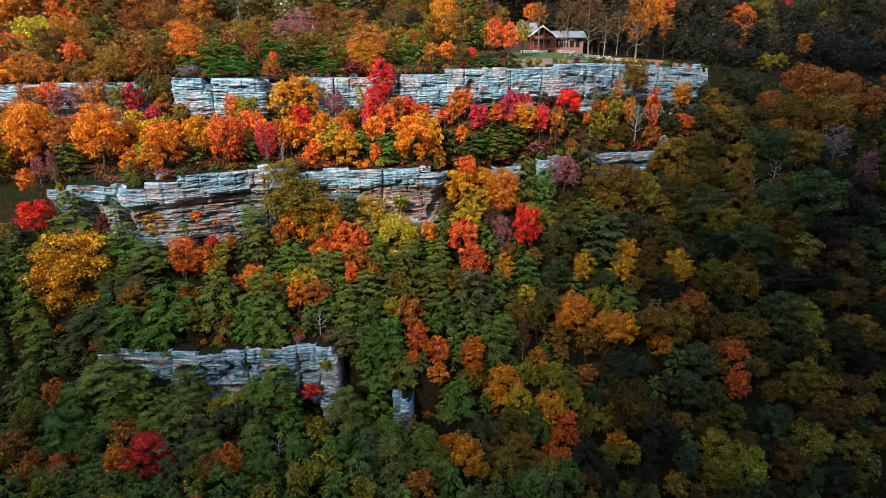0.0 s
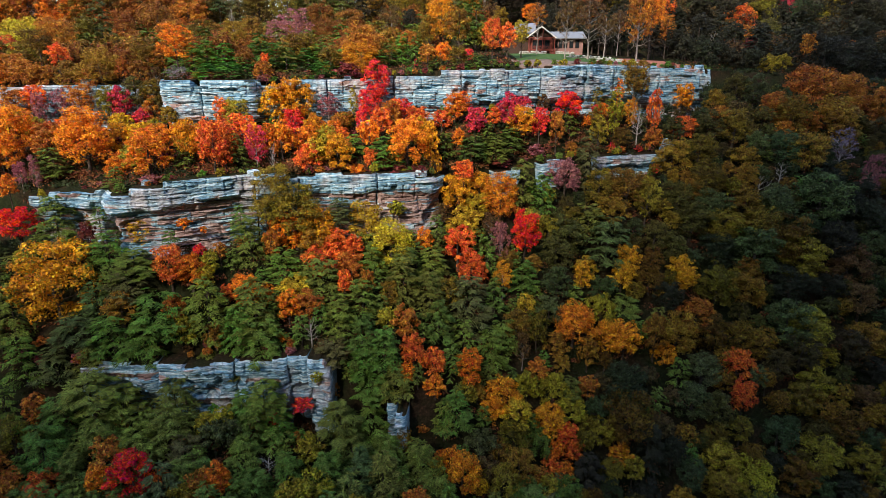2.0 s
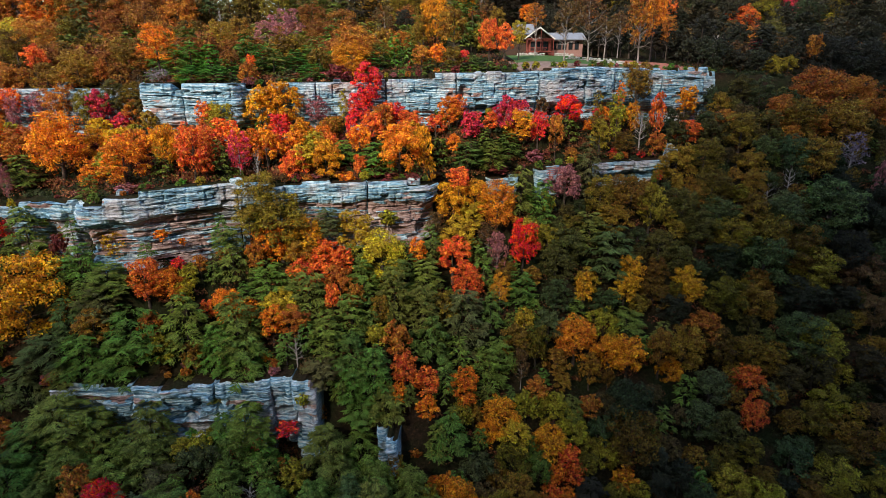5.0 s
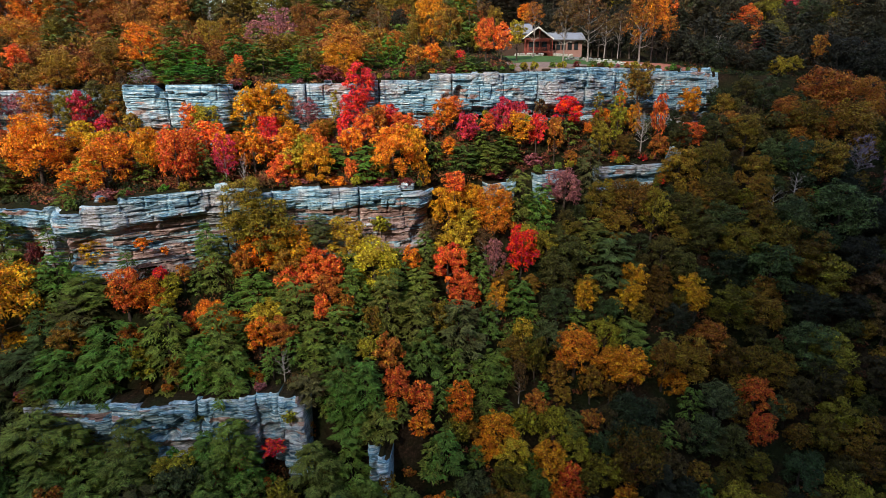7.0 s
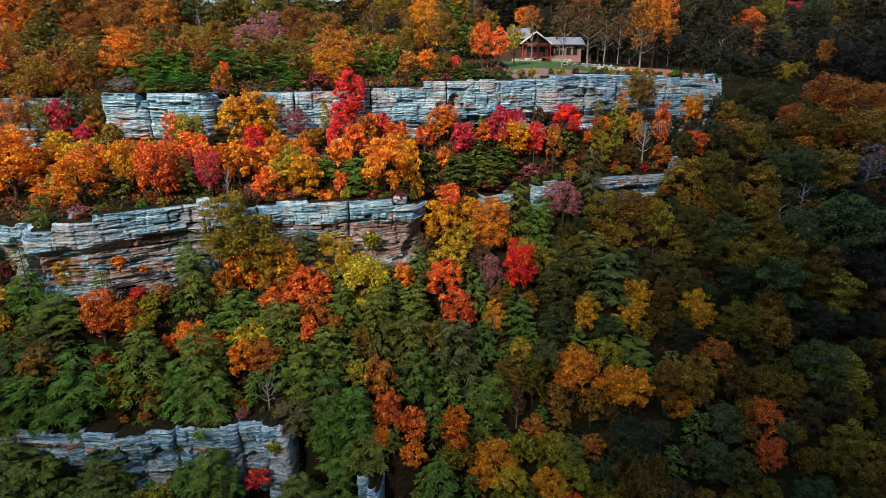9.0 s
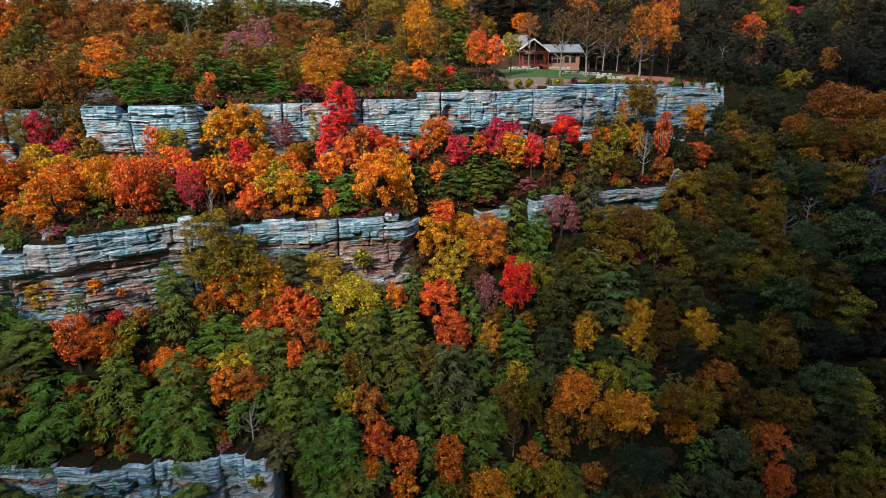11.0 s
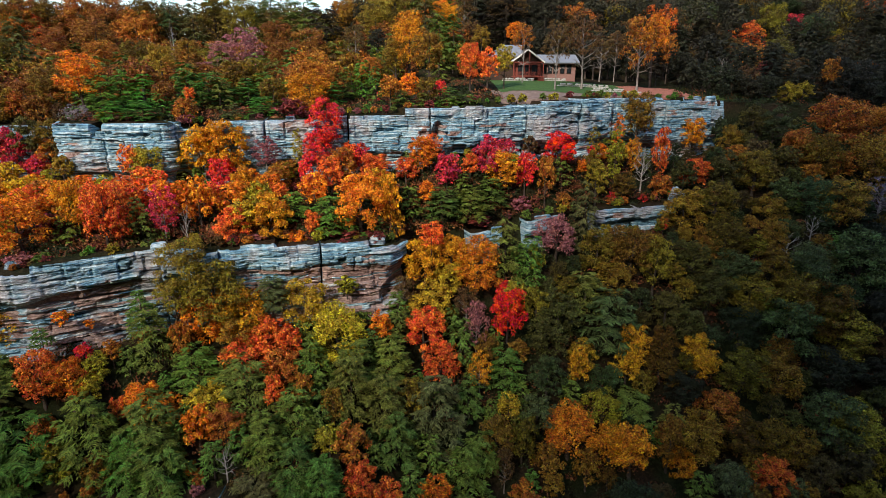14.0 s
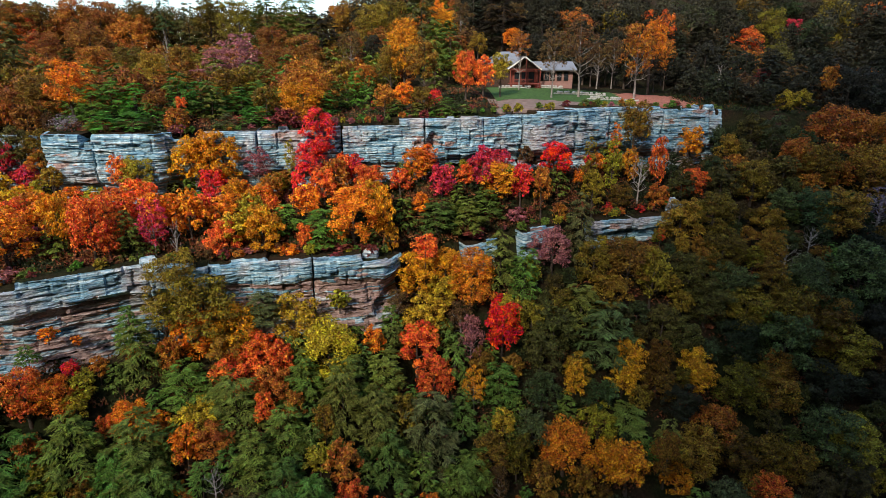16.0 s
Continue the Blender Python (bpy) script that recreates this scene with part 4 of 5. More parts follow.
plant("bH", 17.8, 83.5, 3.00, 2.8, False, 0.95)
plant("bL", 22.4, 85.3, 2.72, 2.3, False, 0.95)
plant("bL", 27.0, 84.1, 2.37, 2.4, False, 0.95)
plant("bJ", 24.8, 84.9, 1.59, 1.9, False, 0.95)
plant("pG", 2.4, 80.7, 3.00, 3.0, False, 0.94)
plant("bT", 6.5, 79.9, 3.02, 2.6, False, 0.95)
plant("bJ", 12.0, 81.0, 2.94, 2.1, False, 0.95)
plant("bG", 16.1, 81.0, 2.52, 2.2, False, 0.95)
plant("bS", 21.0, 82.7, 1.89, 2.8, False, 0.95)
plant("bS", 21.9, 81.5, 1.88, 2.1, False, 0.95)
plant("bO", 19.0, 81.1, 1.54, 2.3, False, 0.95)
plant("bS", 18.0, 80.0, 1.86, 1.8, False, 0.95)
plant("bO", 20.1, 79.0, 2.07, 1.8, False, 0.95)
plant("bK", 12.5, 77.4, 2.86, 3.2, False, 0.95)
plant("bK", 9.6, 79.4, 2.05, 3.0, False, 0.95)
plant("bB", 7.1, 75.6, 1.87, 3.5, False, 1.07)
plant("bH", 3.6, 73.3, 2.72, 5.0, False, 1.27)
plant("bO", 1.9, 75.8, 1.45, 3.9, False, 1.60)
plant("bY", 6.1, 73.6, 1.43, 3.0, False, 1.03)
plant("bJ", 9.6, 74.3, 2.77, 3.3, False, 0.95)
plant("bH", 30.1, 82.3, 2.13, 2.0, False, 0.95)
plant("bL", 31.6, 80.6, 1.89, 3.3, False, 0.95)
plant("bJ", 27.8, 80.2, 2.21, 3.0, False, 0.95)
plant("bD", 26.9, 78.1, 2.50, 2.0, False, 0.95)
plant("pE", 23.7, 78.7, 3.04, 3.6, False, 0.94)
plant("pE", 34.8, 82.8, 3.15, 4.2, False, 1.09)
plant("pG", 13.6, 74.8, 2.91, 1.8, False, 0.40)
plant("bG", 19.4, 75.2, 2.94, 2.1, False, 0.95)
plant("bE", 33.3, 79.3, 3.09, 2.4, False, 0.95)
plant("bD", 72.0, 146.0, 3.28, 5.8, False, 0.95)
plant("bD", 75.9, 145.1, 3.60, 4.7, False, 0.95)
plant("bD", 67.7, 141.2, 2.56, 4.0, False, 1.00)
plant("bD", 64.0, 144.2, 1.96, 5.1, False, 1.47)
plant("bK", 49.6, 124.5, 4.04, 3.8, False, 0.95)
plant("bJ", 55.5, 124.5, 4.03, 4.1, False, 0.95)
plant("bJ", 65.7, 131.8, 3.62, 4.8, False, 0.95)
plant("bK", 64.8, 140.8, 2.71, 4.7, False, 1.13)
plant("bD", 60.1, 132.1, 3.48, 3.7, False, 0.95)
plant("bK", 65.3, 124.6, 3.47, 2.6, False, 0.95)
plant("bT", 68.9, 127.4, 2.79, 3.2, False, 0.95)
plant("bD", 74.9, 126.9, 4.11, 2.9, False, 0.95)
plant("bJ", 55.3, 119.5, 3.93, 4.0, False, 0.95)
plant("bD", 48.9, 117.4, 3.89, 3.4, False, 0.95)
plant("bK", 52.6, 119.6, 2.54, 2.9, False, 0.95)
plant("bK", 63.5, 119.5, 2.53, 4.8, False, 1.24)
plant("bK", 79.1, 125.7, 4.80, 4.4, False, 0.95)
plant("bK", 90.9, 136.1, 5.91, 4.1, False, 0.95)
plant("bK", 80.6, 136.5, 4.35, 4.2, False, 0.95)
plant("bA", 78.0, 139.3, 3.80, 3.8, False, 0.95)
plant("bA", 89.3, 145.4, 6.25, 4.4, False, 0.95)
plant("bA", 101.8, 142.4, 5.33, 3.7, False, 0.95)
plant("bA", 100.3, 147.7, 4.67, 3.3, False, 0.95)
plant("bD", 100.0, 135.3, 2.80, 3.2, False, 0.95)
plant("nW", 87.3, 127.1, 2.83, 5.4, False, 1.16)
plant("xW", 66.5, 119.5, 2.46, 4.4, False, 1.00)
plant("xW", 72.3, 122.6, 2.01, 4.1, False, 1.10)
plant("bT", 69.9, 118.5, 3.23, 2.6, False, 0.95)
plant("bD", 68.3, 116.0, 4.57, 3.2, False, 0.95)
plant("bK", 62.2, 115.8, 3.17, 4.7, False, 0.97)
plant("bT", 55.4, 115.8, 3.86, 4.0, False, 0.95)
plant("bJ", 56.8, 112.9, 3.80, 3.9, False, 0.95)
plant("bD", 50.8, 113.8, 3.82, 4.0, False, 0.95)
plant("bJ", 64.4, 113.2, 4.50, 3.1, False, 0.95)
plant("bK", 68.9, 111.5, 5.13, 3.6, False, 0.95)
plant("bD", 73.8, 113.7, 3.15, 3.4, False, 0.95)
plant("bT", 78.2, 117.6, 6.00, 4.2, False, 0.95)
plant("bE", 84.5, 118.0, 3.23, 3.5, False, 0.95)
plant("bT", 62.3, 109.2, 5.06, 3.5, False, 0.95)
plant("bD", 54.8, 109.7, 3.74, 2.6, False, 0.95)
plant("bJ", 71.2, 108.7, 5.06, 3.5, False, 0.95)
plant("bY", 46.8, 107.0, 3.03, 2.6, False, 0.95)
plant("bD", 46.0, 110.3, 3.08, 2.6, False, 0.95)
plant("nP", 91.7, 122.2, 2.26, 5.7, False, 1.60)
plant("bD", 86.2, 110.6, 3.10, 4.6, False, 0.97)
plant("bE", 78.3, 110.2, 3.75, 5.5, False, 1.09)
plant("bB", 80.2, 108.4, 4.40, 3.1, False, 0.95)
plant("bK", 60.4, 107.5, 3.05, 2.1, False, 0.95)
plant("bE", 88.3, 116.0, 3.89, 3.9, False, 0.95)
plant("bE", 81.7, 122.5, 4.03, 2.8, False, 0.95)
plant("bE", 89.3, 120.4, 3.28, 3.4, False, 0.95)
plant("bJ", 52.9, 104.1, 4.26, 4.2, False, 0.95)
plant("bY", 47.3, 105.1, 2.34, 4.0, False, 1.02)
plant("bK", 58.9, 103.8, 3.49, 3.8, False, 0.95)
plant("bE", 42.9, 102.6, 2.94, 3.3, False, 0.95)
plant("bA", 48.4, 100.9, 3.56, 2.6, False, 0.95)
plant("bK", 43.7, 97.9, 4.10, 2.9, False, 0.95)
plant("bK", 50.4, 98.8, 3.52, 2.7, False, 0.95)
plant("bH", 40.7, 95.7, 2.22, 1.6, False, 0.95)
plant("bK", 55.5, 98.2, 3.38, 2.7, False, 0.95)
plant("bK", 59.6, 97.7, 2.87, 2.6, False, 0.95)
plant("bT", 65.4, 99.8, 4.79, 3.4, False, 0.95)
plant("bJ", 68.5, 99.2, 4.16, 2.9, False, 0.95)
plant("bD", 66.0, 95.9, 3.33, 3.8, False, 0.95)
plant("bE", 75.3, 105.1, 3.00, 3.3, False, 0.95)
plant("bE", 67.6, 105.0, 4.30, 3.0, False, 0.95)
plant("bD", 74.8, 95.9, 3.46, 4.7, False, 0.95)
plant("bK", 79.6, 98.8, 3.41, 2.5, False, 0.95)
plant("bB", 80.2, 102.9, 2.96, 4.5, False, 0.97)
plant("bD", 61.6, 94.8, 2.83, 3.1, False, 0.95)
plant("bT", 47.2, 93.4, 3.40, 3.5, False, 0.95)
plant("bS", 54.1, 94.6, 2.82, 3.3, False, 0.95)
plant("bS", 53.4, 90.3, 2.39, 4.2, False, 1.20)
plant("bT", 56.8, 92.8, 1.70, 3.5, False, 1.14)
plant("bT", 44.2, 89.9, 3.32, 2.6, False, 0.95)
plant("bD", 48.4, 88.9, 3.19, 3.5, False, 0.95)
plant("bK", 59.8, 90.8, 2.04, 2.2, False, 0.95)
plant("bJ", 64.3, 91.0, 3.24, 2.3, False, 0.95)
plant("bJ", 66.9, 92.8, 3.40, 2.6, False, 0.95)
plant("bK", 67.8, 89.7, 2.74, 2.5, False, 0.95)
plant("bK", 70.7, 87.5, 3.29, 3.1, False, 0.95)
plant("bB", 75.5, 91.2, 2.77, 2.5, False, 0.95)
plant("bE", 78.8, 94.3, 2.46, 2.9, False, 0.95)
plant("bD", 58.6, 86.8, 3.27, 2.6, False, 0.95)
plant("bK", 42.1, 85.7, 1.97, 2.8, False, 0.95)
plant("bJ", 47.2, 86.1, 2.67, 2.0, False, 0.95)
plant("bE", 38.8, 82.9, 2.03, 3.9, False, 1.24)
plant("bL", 47.3, 83.4, 3.43, 2.4, False, 0.95)
plant("bK", 53.1, 84.5, 2.31, 2.4, False, 0.95)
plant("bL", 52.1, 81.9, 3.74, 2.6, False, 0.95)
plant("bJ", 47.0, 81.0, 3.71, 2.6, False, 0.95)
plant("bD", 41.6, 80.9, 2.57, 4.0, False, 0.97)
plant("bE", 56.6, 83.5, 2.07, 2.6, False, 0.95)
plant("bK", 59.7, 81.9, 3.17, 3.3, False, 0.95)
plant("bJ", 64.6, 84.5, 3.81, 2.7, False, 0.95)
plant("bJ", 71.5, 83.1, 2.63, 4.0, False, 0.97)
plant("bE", 67.8, 80.9, 3.16, 2.6, False, 0.95)
plant("bD", 74.2, 86.3, 2.69, 2.1, False, 0.95)
plant("bD", 65.8, 87.2, 2.94, 2.1, False, 0.95)
plant("bD", 63.7, 81.1, 2.49, 2.3, False, 0.95)
plant("pG", -51.4, 76.7, 4.99, 6.8, False, 0.38)
plant("bA", -59.5, 75.6, 1.89, 4.4, False, 1.14)
plant("pG", -63.7, 75.7, 1.79, 4.5, False, 1.69)
plant("pG", -47.1, 76.9, 3.65, 3.5, False, 0.73)
plant("pG", -39.6, 77.4, 3.35, 4.1, False, 0.80)
plant("pG", -39.2, 73.9, 3.26, 3.4, False, 0.80)
plant("pG", -49.0, 73.5, 3.74, 2.8, False, 0.59)
plant("bJ", -60.7, 72.1, 2.70, 4.1, False, 0.95)
plant("pG", -55.5, 75.3, 3.79, 3.4, False, 0.69)
plant("pG", -43.1, 72.2, 3.69, 2.8, False, 0.59)
plant("bT", -32.6, 73.0, 1.96, 3.7, False, 1.12)
plant("pG", -55.6, 70.9, 3.64, 3.4, False, 0.80)
plant("pG", -51.5, 69.5, 2.18, 2.4, False, 0.80)
plant("bA", -58.7, 67.9, 1.67, 2.3, False, 0.95)
plant("bS", -54.6, 67.8, 2.52, 1.8, False, 0.95)
plant("bO", -46.7, 67.4, 1.66, 3.4, False, 1.24)
plant("bX", -42.3, 67.9, 3.15, 3.6, False, 0.95)
plant("bS", -39.1, 69.3, 1.52, 1.1, False, 0.95)
plant("pG", -35.0, 68.6, 2.63, 2.9, False, 0.80)
plant("bO", -30.6, 67.8, 1.86, 3.6, False, 1.12)
plant("pT", -36.1, 71.7, 2.71, 2.6, False, 0.66)
plant("pG", -56.7, 66.8, 2.59, 1.8, False, 0.40)
plant("pG", -49.8, 66.8, 2.12, 1.8, False, 0.49)
plant("pT", -40.8, 67.2, 2.60, 1.4, False, 0.31)
plant("sL", -18.3, 78.8, 1.16, 11.3, False, 0.92)
plant("sR", -21.0, 79.0, 1.82, 5.9, False, 0.55)
plant("pG", -26.1, 77.7, 3.36, 6.5, False, 0.63)
plant("pG", -29.7, 77.7, 2.87, 3.4, False, 0.80)
plant("pG", -24.7, 77.5, 2.89, 2.9, False, 0.74)
plant("pG", -28.3, 75.4, 2.82, 2.9, False, 0.80)
plant("bT", -30.9, 74.0, 1.78, 3.4, False, 1.16)
plant("pG", -15.2, 77.2, 3.79, 5.8, False, 0.61)
plant("pG", -10.4, 79.3, 3.49, 3.5, False, 0.80)
plant("pG", -13.4, 75.7, 3.37, 2.8, False, 0.68)
plant("bK", -5.5, 77.6, 1.36, 3.6, False, 1.60)
plant("pG", -9.1, 76.4, 2.07, 2.3, False, 0.80)
plant("pG", -7.3, 75.8, 2.37, 2.9, False, 0.97)
plant("pG", -4.6, 76.9, 1.88, 2.5, False, 0.98)
plant("xW", -24.9, 72.5, 1.73, 2.3, False, 0.48)
plant("pG", -28.5, 72.7, 2.75, 2.5, False, 0.66)
plant("pG", -21.6, 70.8, 2.72, 3.2, False, 0.94)
plant("pT", -20.2, 70.6, 1.96, 1.5, False, 0.44)
plant("pG", -16.1, 71.5, 2.75, 3.3, False, 0.94)
plant("pT", -11.4, 72.6, 2.78, 3.2, False, 0.94)
plant("pG", -8.0, 72.0, 3.27, 3.6, False, 0.92)
plant("pG", -2.8, 74.7, 2.85, 3.5, False, 0.94)
plant("bO", -29.8, 68.2, 1.03, 3.3, False, 1.67)
plant("pG", -25.9, 68.9, 2.66, 2.5, False, 0.66)
plant("pG", -0.6, 72.8, 2.82, 2.5, False, 0.66)
plant("sA", -2.5, 80.1, 1.03, 1.0, False, 0.82)
plant("bO", 0.2, 78.0, 1.17, 1.8, False, 0.95)
plant("pG", 0.7, 80.2, 1.92, 3.7, False, 1.24)
plant("nW", -50.2, 117.1, 2.17, 2.0, False, 0.53)
plant("pV", -49.1, 123.4, 2.95, 3.1, False, 0.83)
plant("pV", -47.3, 126.1, 3.04, 3.2, False, 0.83)
plant("pV", -44.2, 127.3, 3.08, 3.0, False, 0.77)
plant("pV", -44.4, 117.4, 2.90, 1.6, False, 0.40)
plant("pV", -40.2, 117.5, 2.90, 1.7, False, 0.40)
plant("pV", -55.9, 129.3, 2.44, 2.9, False, 0.91)
plant("bQ", -38.1, 121.4, 2.03, 3.8, False, 0.95)
plant("pV", -38.4, 120.3, 1.92, 2.1, False, 0.71)
plant("pV", -39.3, 134.1, 2.91, 3.6, False, 0.67)
plant("pV", -35.5, 132.9, 3.25, 3.0, False, 0.71)
plant("pV", -33.0, 134.3, 2.93, 2.6, False, 0.67)
plant("bA", -34.6, 119.7, 2.12, 2.7, False, 0.95)
plant("bS", -34.8, 122.9, 0.98, 3.9, False, 0.98)
plant("pV", -29.0, 134.2, 3.30, 2.6, False, 0.59)
plant("pV", -26.0, 134.6, 2.21, 3.0, False, 1.07)
plant("pV", -23.6, 124.1, 2.68, 1.8, False, 0.43)
plant("pT", -27.6, 121.9, 2.18, 1.4, False, 0.44)
plant("sM", -18.3, 122.8, 2.51, 1.2, False, 0.77)
plant("pV", -21.5, 134.8, 3.45, 2.5, False, 0.51)
plant("pV", -18.0, 137.7, 3.04, 2.1, False, 0.47)
plant("pV", -12.9, 129.3, 2.81, 2.4, False, 0.60)
plant("pG", -11.6, 137.1, 2.51, 3.1, False, 0.96)
plant("pV", -8.4, 137.0, 2.25, 3.5, False, 1.24)
plant("pG", -5.1, 130.1, 1.65, 3.3, False, 1.60)
plant("sR", -5.1, 133.9, 0.54, 0.8, False, 2.20)
plant("bA", -2.5, 127.9, 1.96, 3.3, False, 0.95)
plant("bO", 0.8, 129.1, 1.98, 3.4, False, 0.95)
plant("bK", 3.8, 126.5, 2.16, 3.0, False, 0.95)
plant("bR", 6.2, 129.9, 1.30, 2.7, False, 0.95)
plant("pG", -0.6, 127.1, 2.07, 1.7, False, 0.49)
plant("pG", 7.6, 126.4, 2.75, 1.5, False, 0.57)
plant("pG", 3.3, 125.9, 1.82, 1.3, False, 0.55)
plant("pG", 10.7, 126.4, 2.54, 2.6, False, 0.95)
plant("bQ", -65.7, 129.4, 2.78, 3.7, False, 0.95)
plant("bA", -64.9, 125.5, 1.68, 4.2, False, 1.28)
plant("bK", -61.6, 129.5, 3.81, 4.7, False, 0.95)
plant("bA", -58.4, 129.3, 2.31, 4.1, False, 0.95)
plant("bQ", -61.3, 125.4, 2.14, 3.7, False, 1.18)
plant("nB", -58.1, 125.3, 1.08, 2.6, False, 1.31)
plant("pT", -95.5, 174.2, 4.57, 9.3, False, 1.23)
plant("bS", -124.5, 227.9, 5.30, 10.1, False, 0.95)
plant("bA", -128.0, 227.8, 6.13, 13.4, False, 0.95)
plant("bQ", -98.7, 192.4, 5.13, 7.8, False, 0.95)
plant("bQ", -114.7, 228.0, 5.97, 8.5, False, 0.95)
plant("bA", -109.9, 227.9, 5.92, 14.5, False, 0.95)
plant("bQ", -93.2, 203.3, 6.43, 8.7, False, 0.95)
plant("bA", -75.3, 173.6, 4.58, 6.3, False, 0.95)
plant("bQ", -101.1, 227.7, 6.15, 13.4, False, 0.95)
plant("bA", -90.1, 224.3, 7.84, 8.4, False, 0.95)
plant("bK", -63.9, 168.4, 4.42, 7.3, False, 0.95)
plant("bK", -46.0, 139.0, 3.01, 7.1, False, 0.95)
plant("bQ", -81.8, 165.3, 2.63, 6.5, False, 0.95)
plant("bK", -120.5, 227.9, 6.12, 13.8, False, 0.95)
plant("bK", -89.8, 227.8, 5.26, 14.5, False, 0.95)
plant("pT", -80.9, 227.6, 3.74, 15.3, False, 1.13)
plant("pT", -73.1, 227.4, 5.30, 11.9, False, 1.10)
plant("xW", -57.9, 173.5, 1.14, 10.6, False, 4.50)
plant("bK", -46.0, 152.0, 3.35, 7.7, False, 0.95)
plant("bK", -38.8, 134.8, 2.18, 5.0, False, 0.95)
plant("bJ", -66.2, 227.5, 6.14, 14.9, False, 0.95)
plant("nP", -42.7, 161.9, 2.91, 7.3, False, 0.80)
plant("nP", -41.7, 149.0, 2.16, 5.5, False, 0.40)
plant("bQ", -35.5, 183.6, 4.18, 9.3, False, 1.10)
plant("bQ", -28.7, 163.6, 3.68, 6.9, False, 0.95)
plant("bQ", -24.8, 172.9, 5.39, 6.5, False, 0.95)
plant("bA", -16.3, 133.4, 5.63, 4.0, False, 0.95)
plant("bH", -16.5, 126.9, 3.74, 3.1, False, 0.95)
plant("sL", -40.2, 187.3, 2.22, 1.0, False, 0.64)
plant("bA", -7.3, 141.9, 2.21, 5.4, False, 0.95)
plant("bJ", -51.0, 207.8, 5.55, 12.9, False, 0.95)
plant("pG", -45.8, 218.8, 6.96, 14.4, False, 0.58)
plant("pG", -35.6, 219.6, 8.08, 12.9, False, 0.69)
plant("bA", -25.4, 223.3, 2.37, 13.8, False, 0.95)
plant("bK", -20.2, 223.9, 6.07, 9.0, False, 0.95)
plant("bJ", -10.7, 199.3, 5.33, 7.9, False, 0.95)
plant("bJ", -6.6, 210.1, 5.64, 6.7, False, 0.95)
plant("pE", -23.6, 190.0, 5.99, 9.0, False, 0.87)
plant("nB", -13.2, 167.8, 3.17, 8.8, False, 1.15)
plant("bE", -8.2, 170.4, 2.89, 8.2, False, 1.24)
plant("bH", 0.3, 143.7, 3.79, 9.6, False, 1.30)
plant("bK", 4.2, 133.3, 3.11, 8.3, False, 1.17)
plant("bK", -2.4, 142.3, 2.34, 7.5, False, 1.24)
plant("pT", 3.0, 183.7, 5.72, 10.2, False, 1.12)
plant("bO", 7.5, 199.8, 2.48, 7.2, False, 1.05)
plant("pG", 6.5, 172.3, 2.93, 8.3, False, 1.60)
plant("bH", 9.7, 192.1, 4.20, 5.2, False, 0.95)
plant("pG", 9.9, 172.8, 3.75, 8.0, False, 1.15)
plant("bK", 17.0, 175.8, 2.50, 7.3, False, 1.07)
plant("nB", 13.3, 186.9, 3.10, 8.9, False, 1.20)
plant("bO", 26.5, 184.1, 2.29, 7.0, False, 1.05)
plant("bA", 47.5, 209.6, 6.71, 4.7, False, 0.95)
plant("bB", 61.4, 230.5, 5.18, 4.1, False, 0.95)
plant("bL", 62.5, 217.1, 5.72, 4.7, False, 0.95)
plant("bS", 77.1, 227.2, 3.13, 6.5, False, 0.95)
plant("bE", 36.8, 198.5, 5.32, 10.5, False, 1.09)
plant("pE", 24.9, 191.4, 6.92, 9.3, False, 0.80)
plant("bS", 76.4, 209.6, 3.48, 10.1, False, 1.55)
plant("bA", 68.5, 186.6, 2.54, 8.7, False, 1.60)
plant("bD", 93.1, 228.2, 7.42, 5.2, False, 0.95)
plant("bM", 86.8, 171.6, 1.83, 6.3, False, 0.95)
plant("bS", 104.1, 214.6, 5.52, 7.3, False, 0.95)
plant("bA", 101.5, 203.1, 4.83, 5.4, False, 0.95)
plant("bJ", 113.0, 216.7, 4.92, 11.3, False, 1.32)
plant("bK", 119.7, 243.4, 6.76, 7.1, False, 0.95)
plant("bD", 131.3, 244.2, 5.58, 8.1, False, 0.95)
plant("bC", 132.5, 237.8, 3.32, 5.8, False, 0.95)
plant("bD", 106.3, 201.1, 5.58, 8.1, False, 0.95)
plant("bD", 132.6, 226.3, 6.30, 6.5, False, 0.95)
plant("bJ", 145.4, 237.1, 7.77, 7.3, False, 0.95)
plant("bL", 141.1, 230.0, 4.14, 3.4, False, 0.95)
plant("bS", 168.3, 249.9, 4.24, 5.4, False, 0.95)
plant("bB", 142.4, 219.9, 3.96, 5.5, False, 0.95)
plant("bA", 97.3, 162.0, 2.02, 7.5, False, 1.42)
plant("bA", 128.6, 193.7, 4.43, 4.2, False, 0.95)
plant("bL", 85.6, 158.0, 2.59, 2.1, False, 0.95)
plant("bL", 89.3, 158.8, 2.14, 2.9, False, 0.95)
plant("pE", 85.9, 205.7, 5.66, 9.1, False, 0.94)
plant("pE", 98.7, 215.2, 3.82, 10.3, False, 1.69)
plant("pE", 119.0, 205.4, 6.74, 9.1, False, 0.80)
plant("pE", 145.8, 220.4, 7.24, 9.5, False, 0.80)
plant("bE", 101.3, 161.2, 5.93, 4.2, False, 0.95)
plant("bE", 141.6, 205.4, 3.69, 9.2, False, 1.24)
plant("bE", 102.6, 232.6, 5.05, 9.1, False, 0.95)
plant("bA", -86.4, 125.7, 4.01, 2.8, False, 0.95)
plant("bO", -92.6, 125.6, 3.59, 2.8, False, 0.95)
plant("bA", -81.8, 125.6, 3.59, 2.5, False, 0.95)
plant("bK", -75.7, 125.4, 3.44, 3.8, False, 0.95)
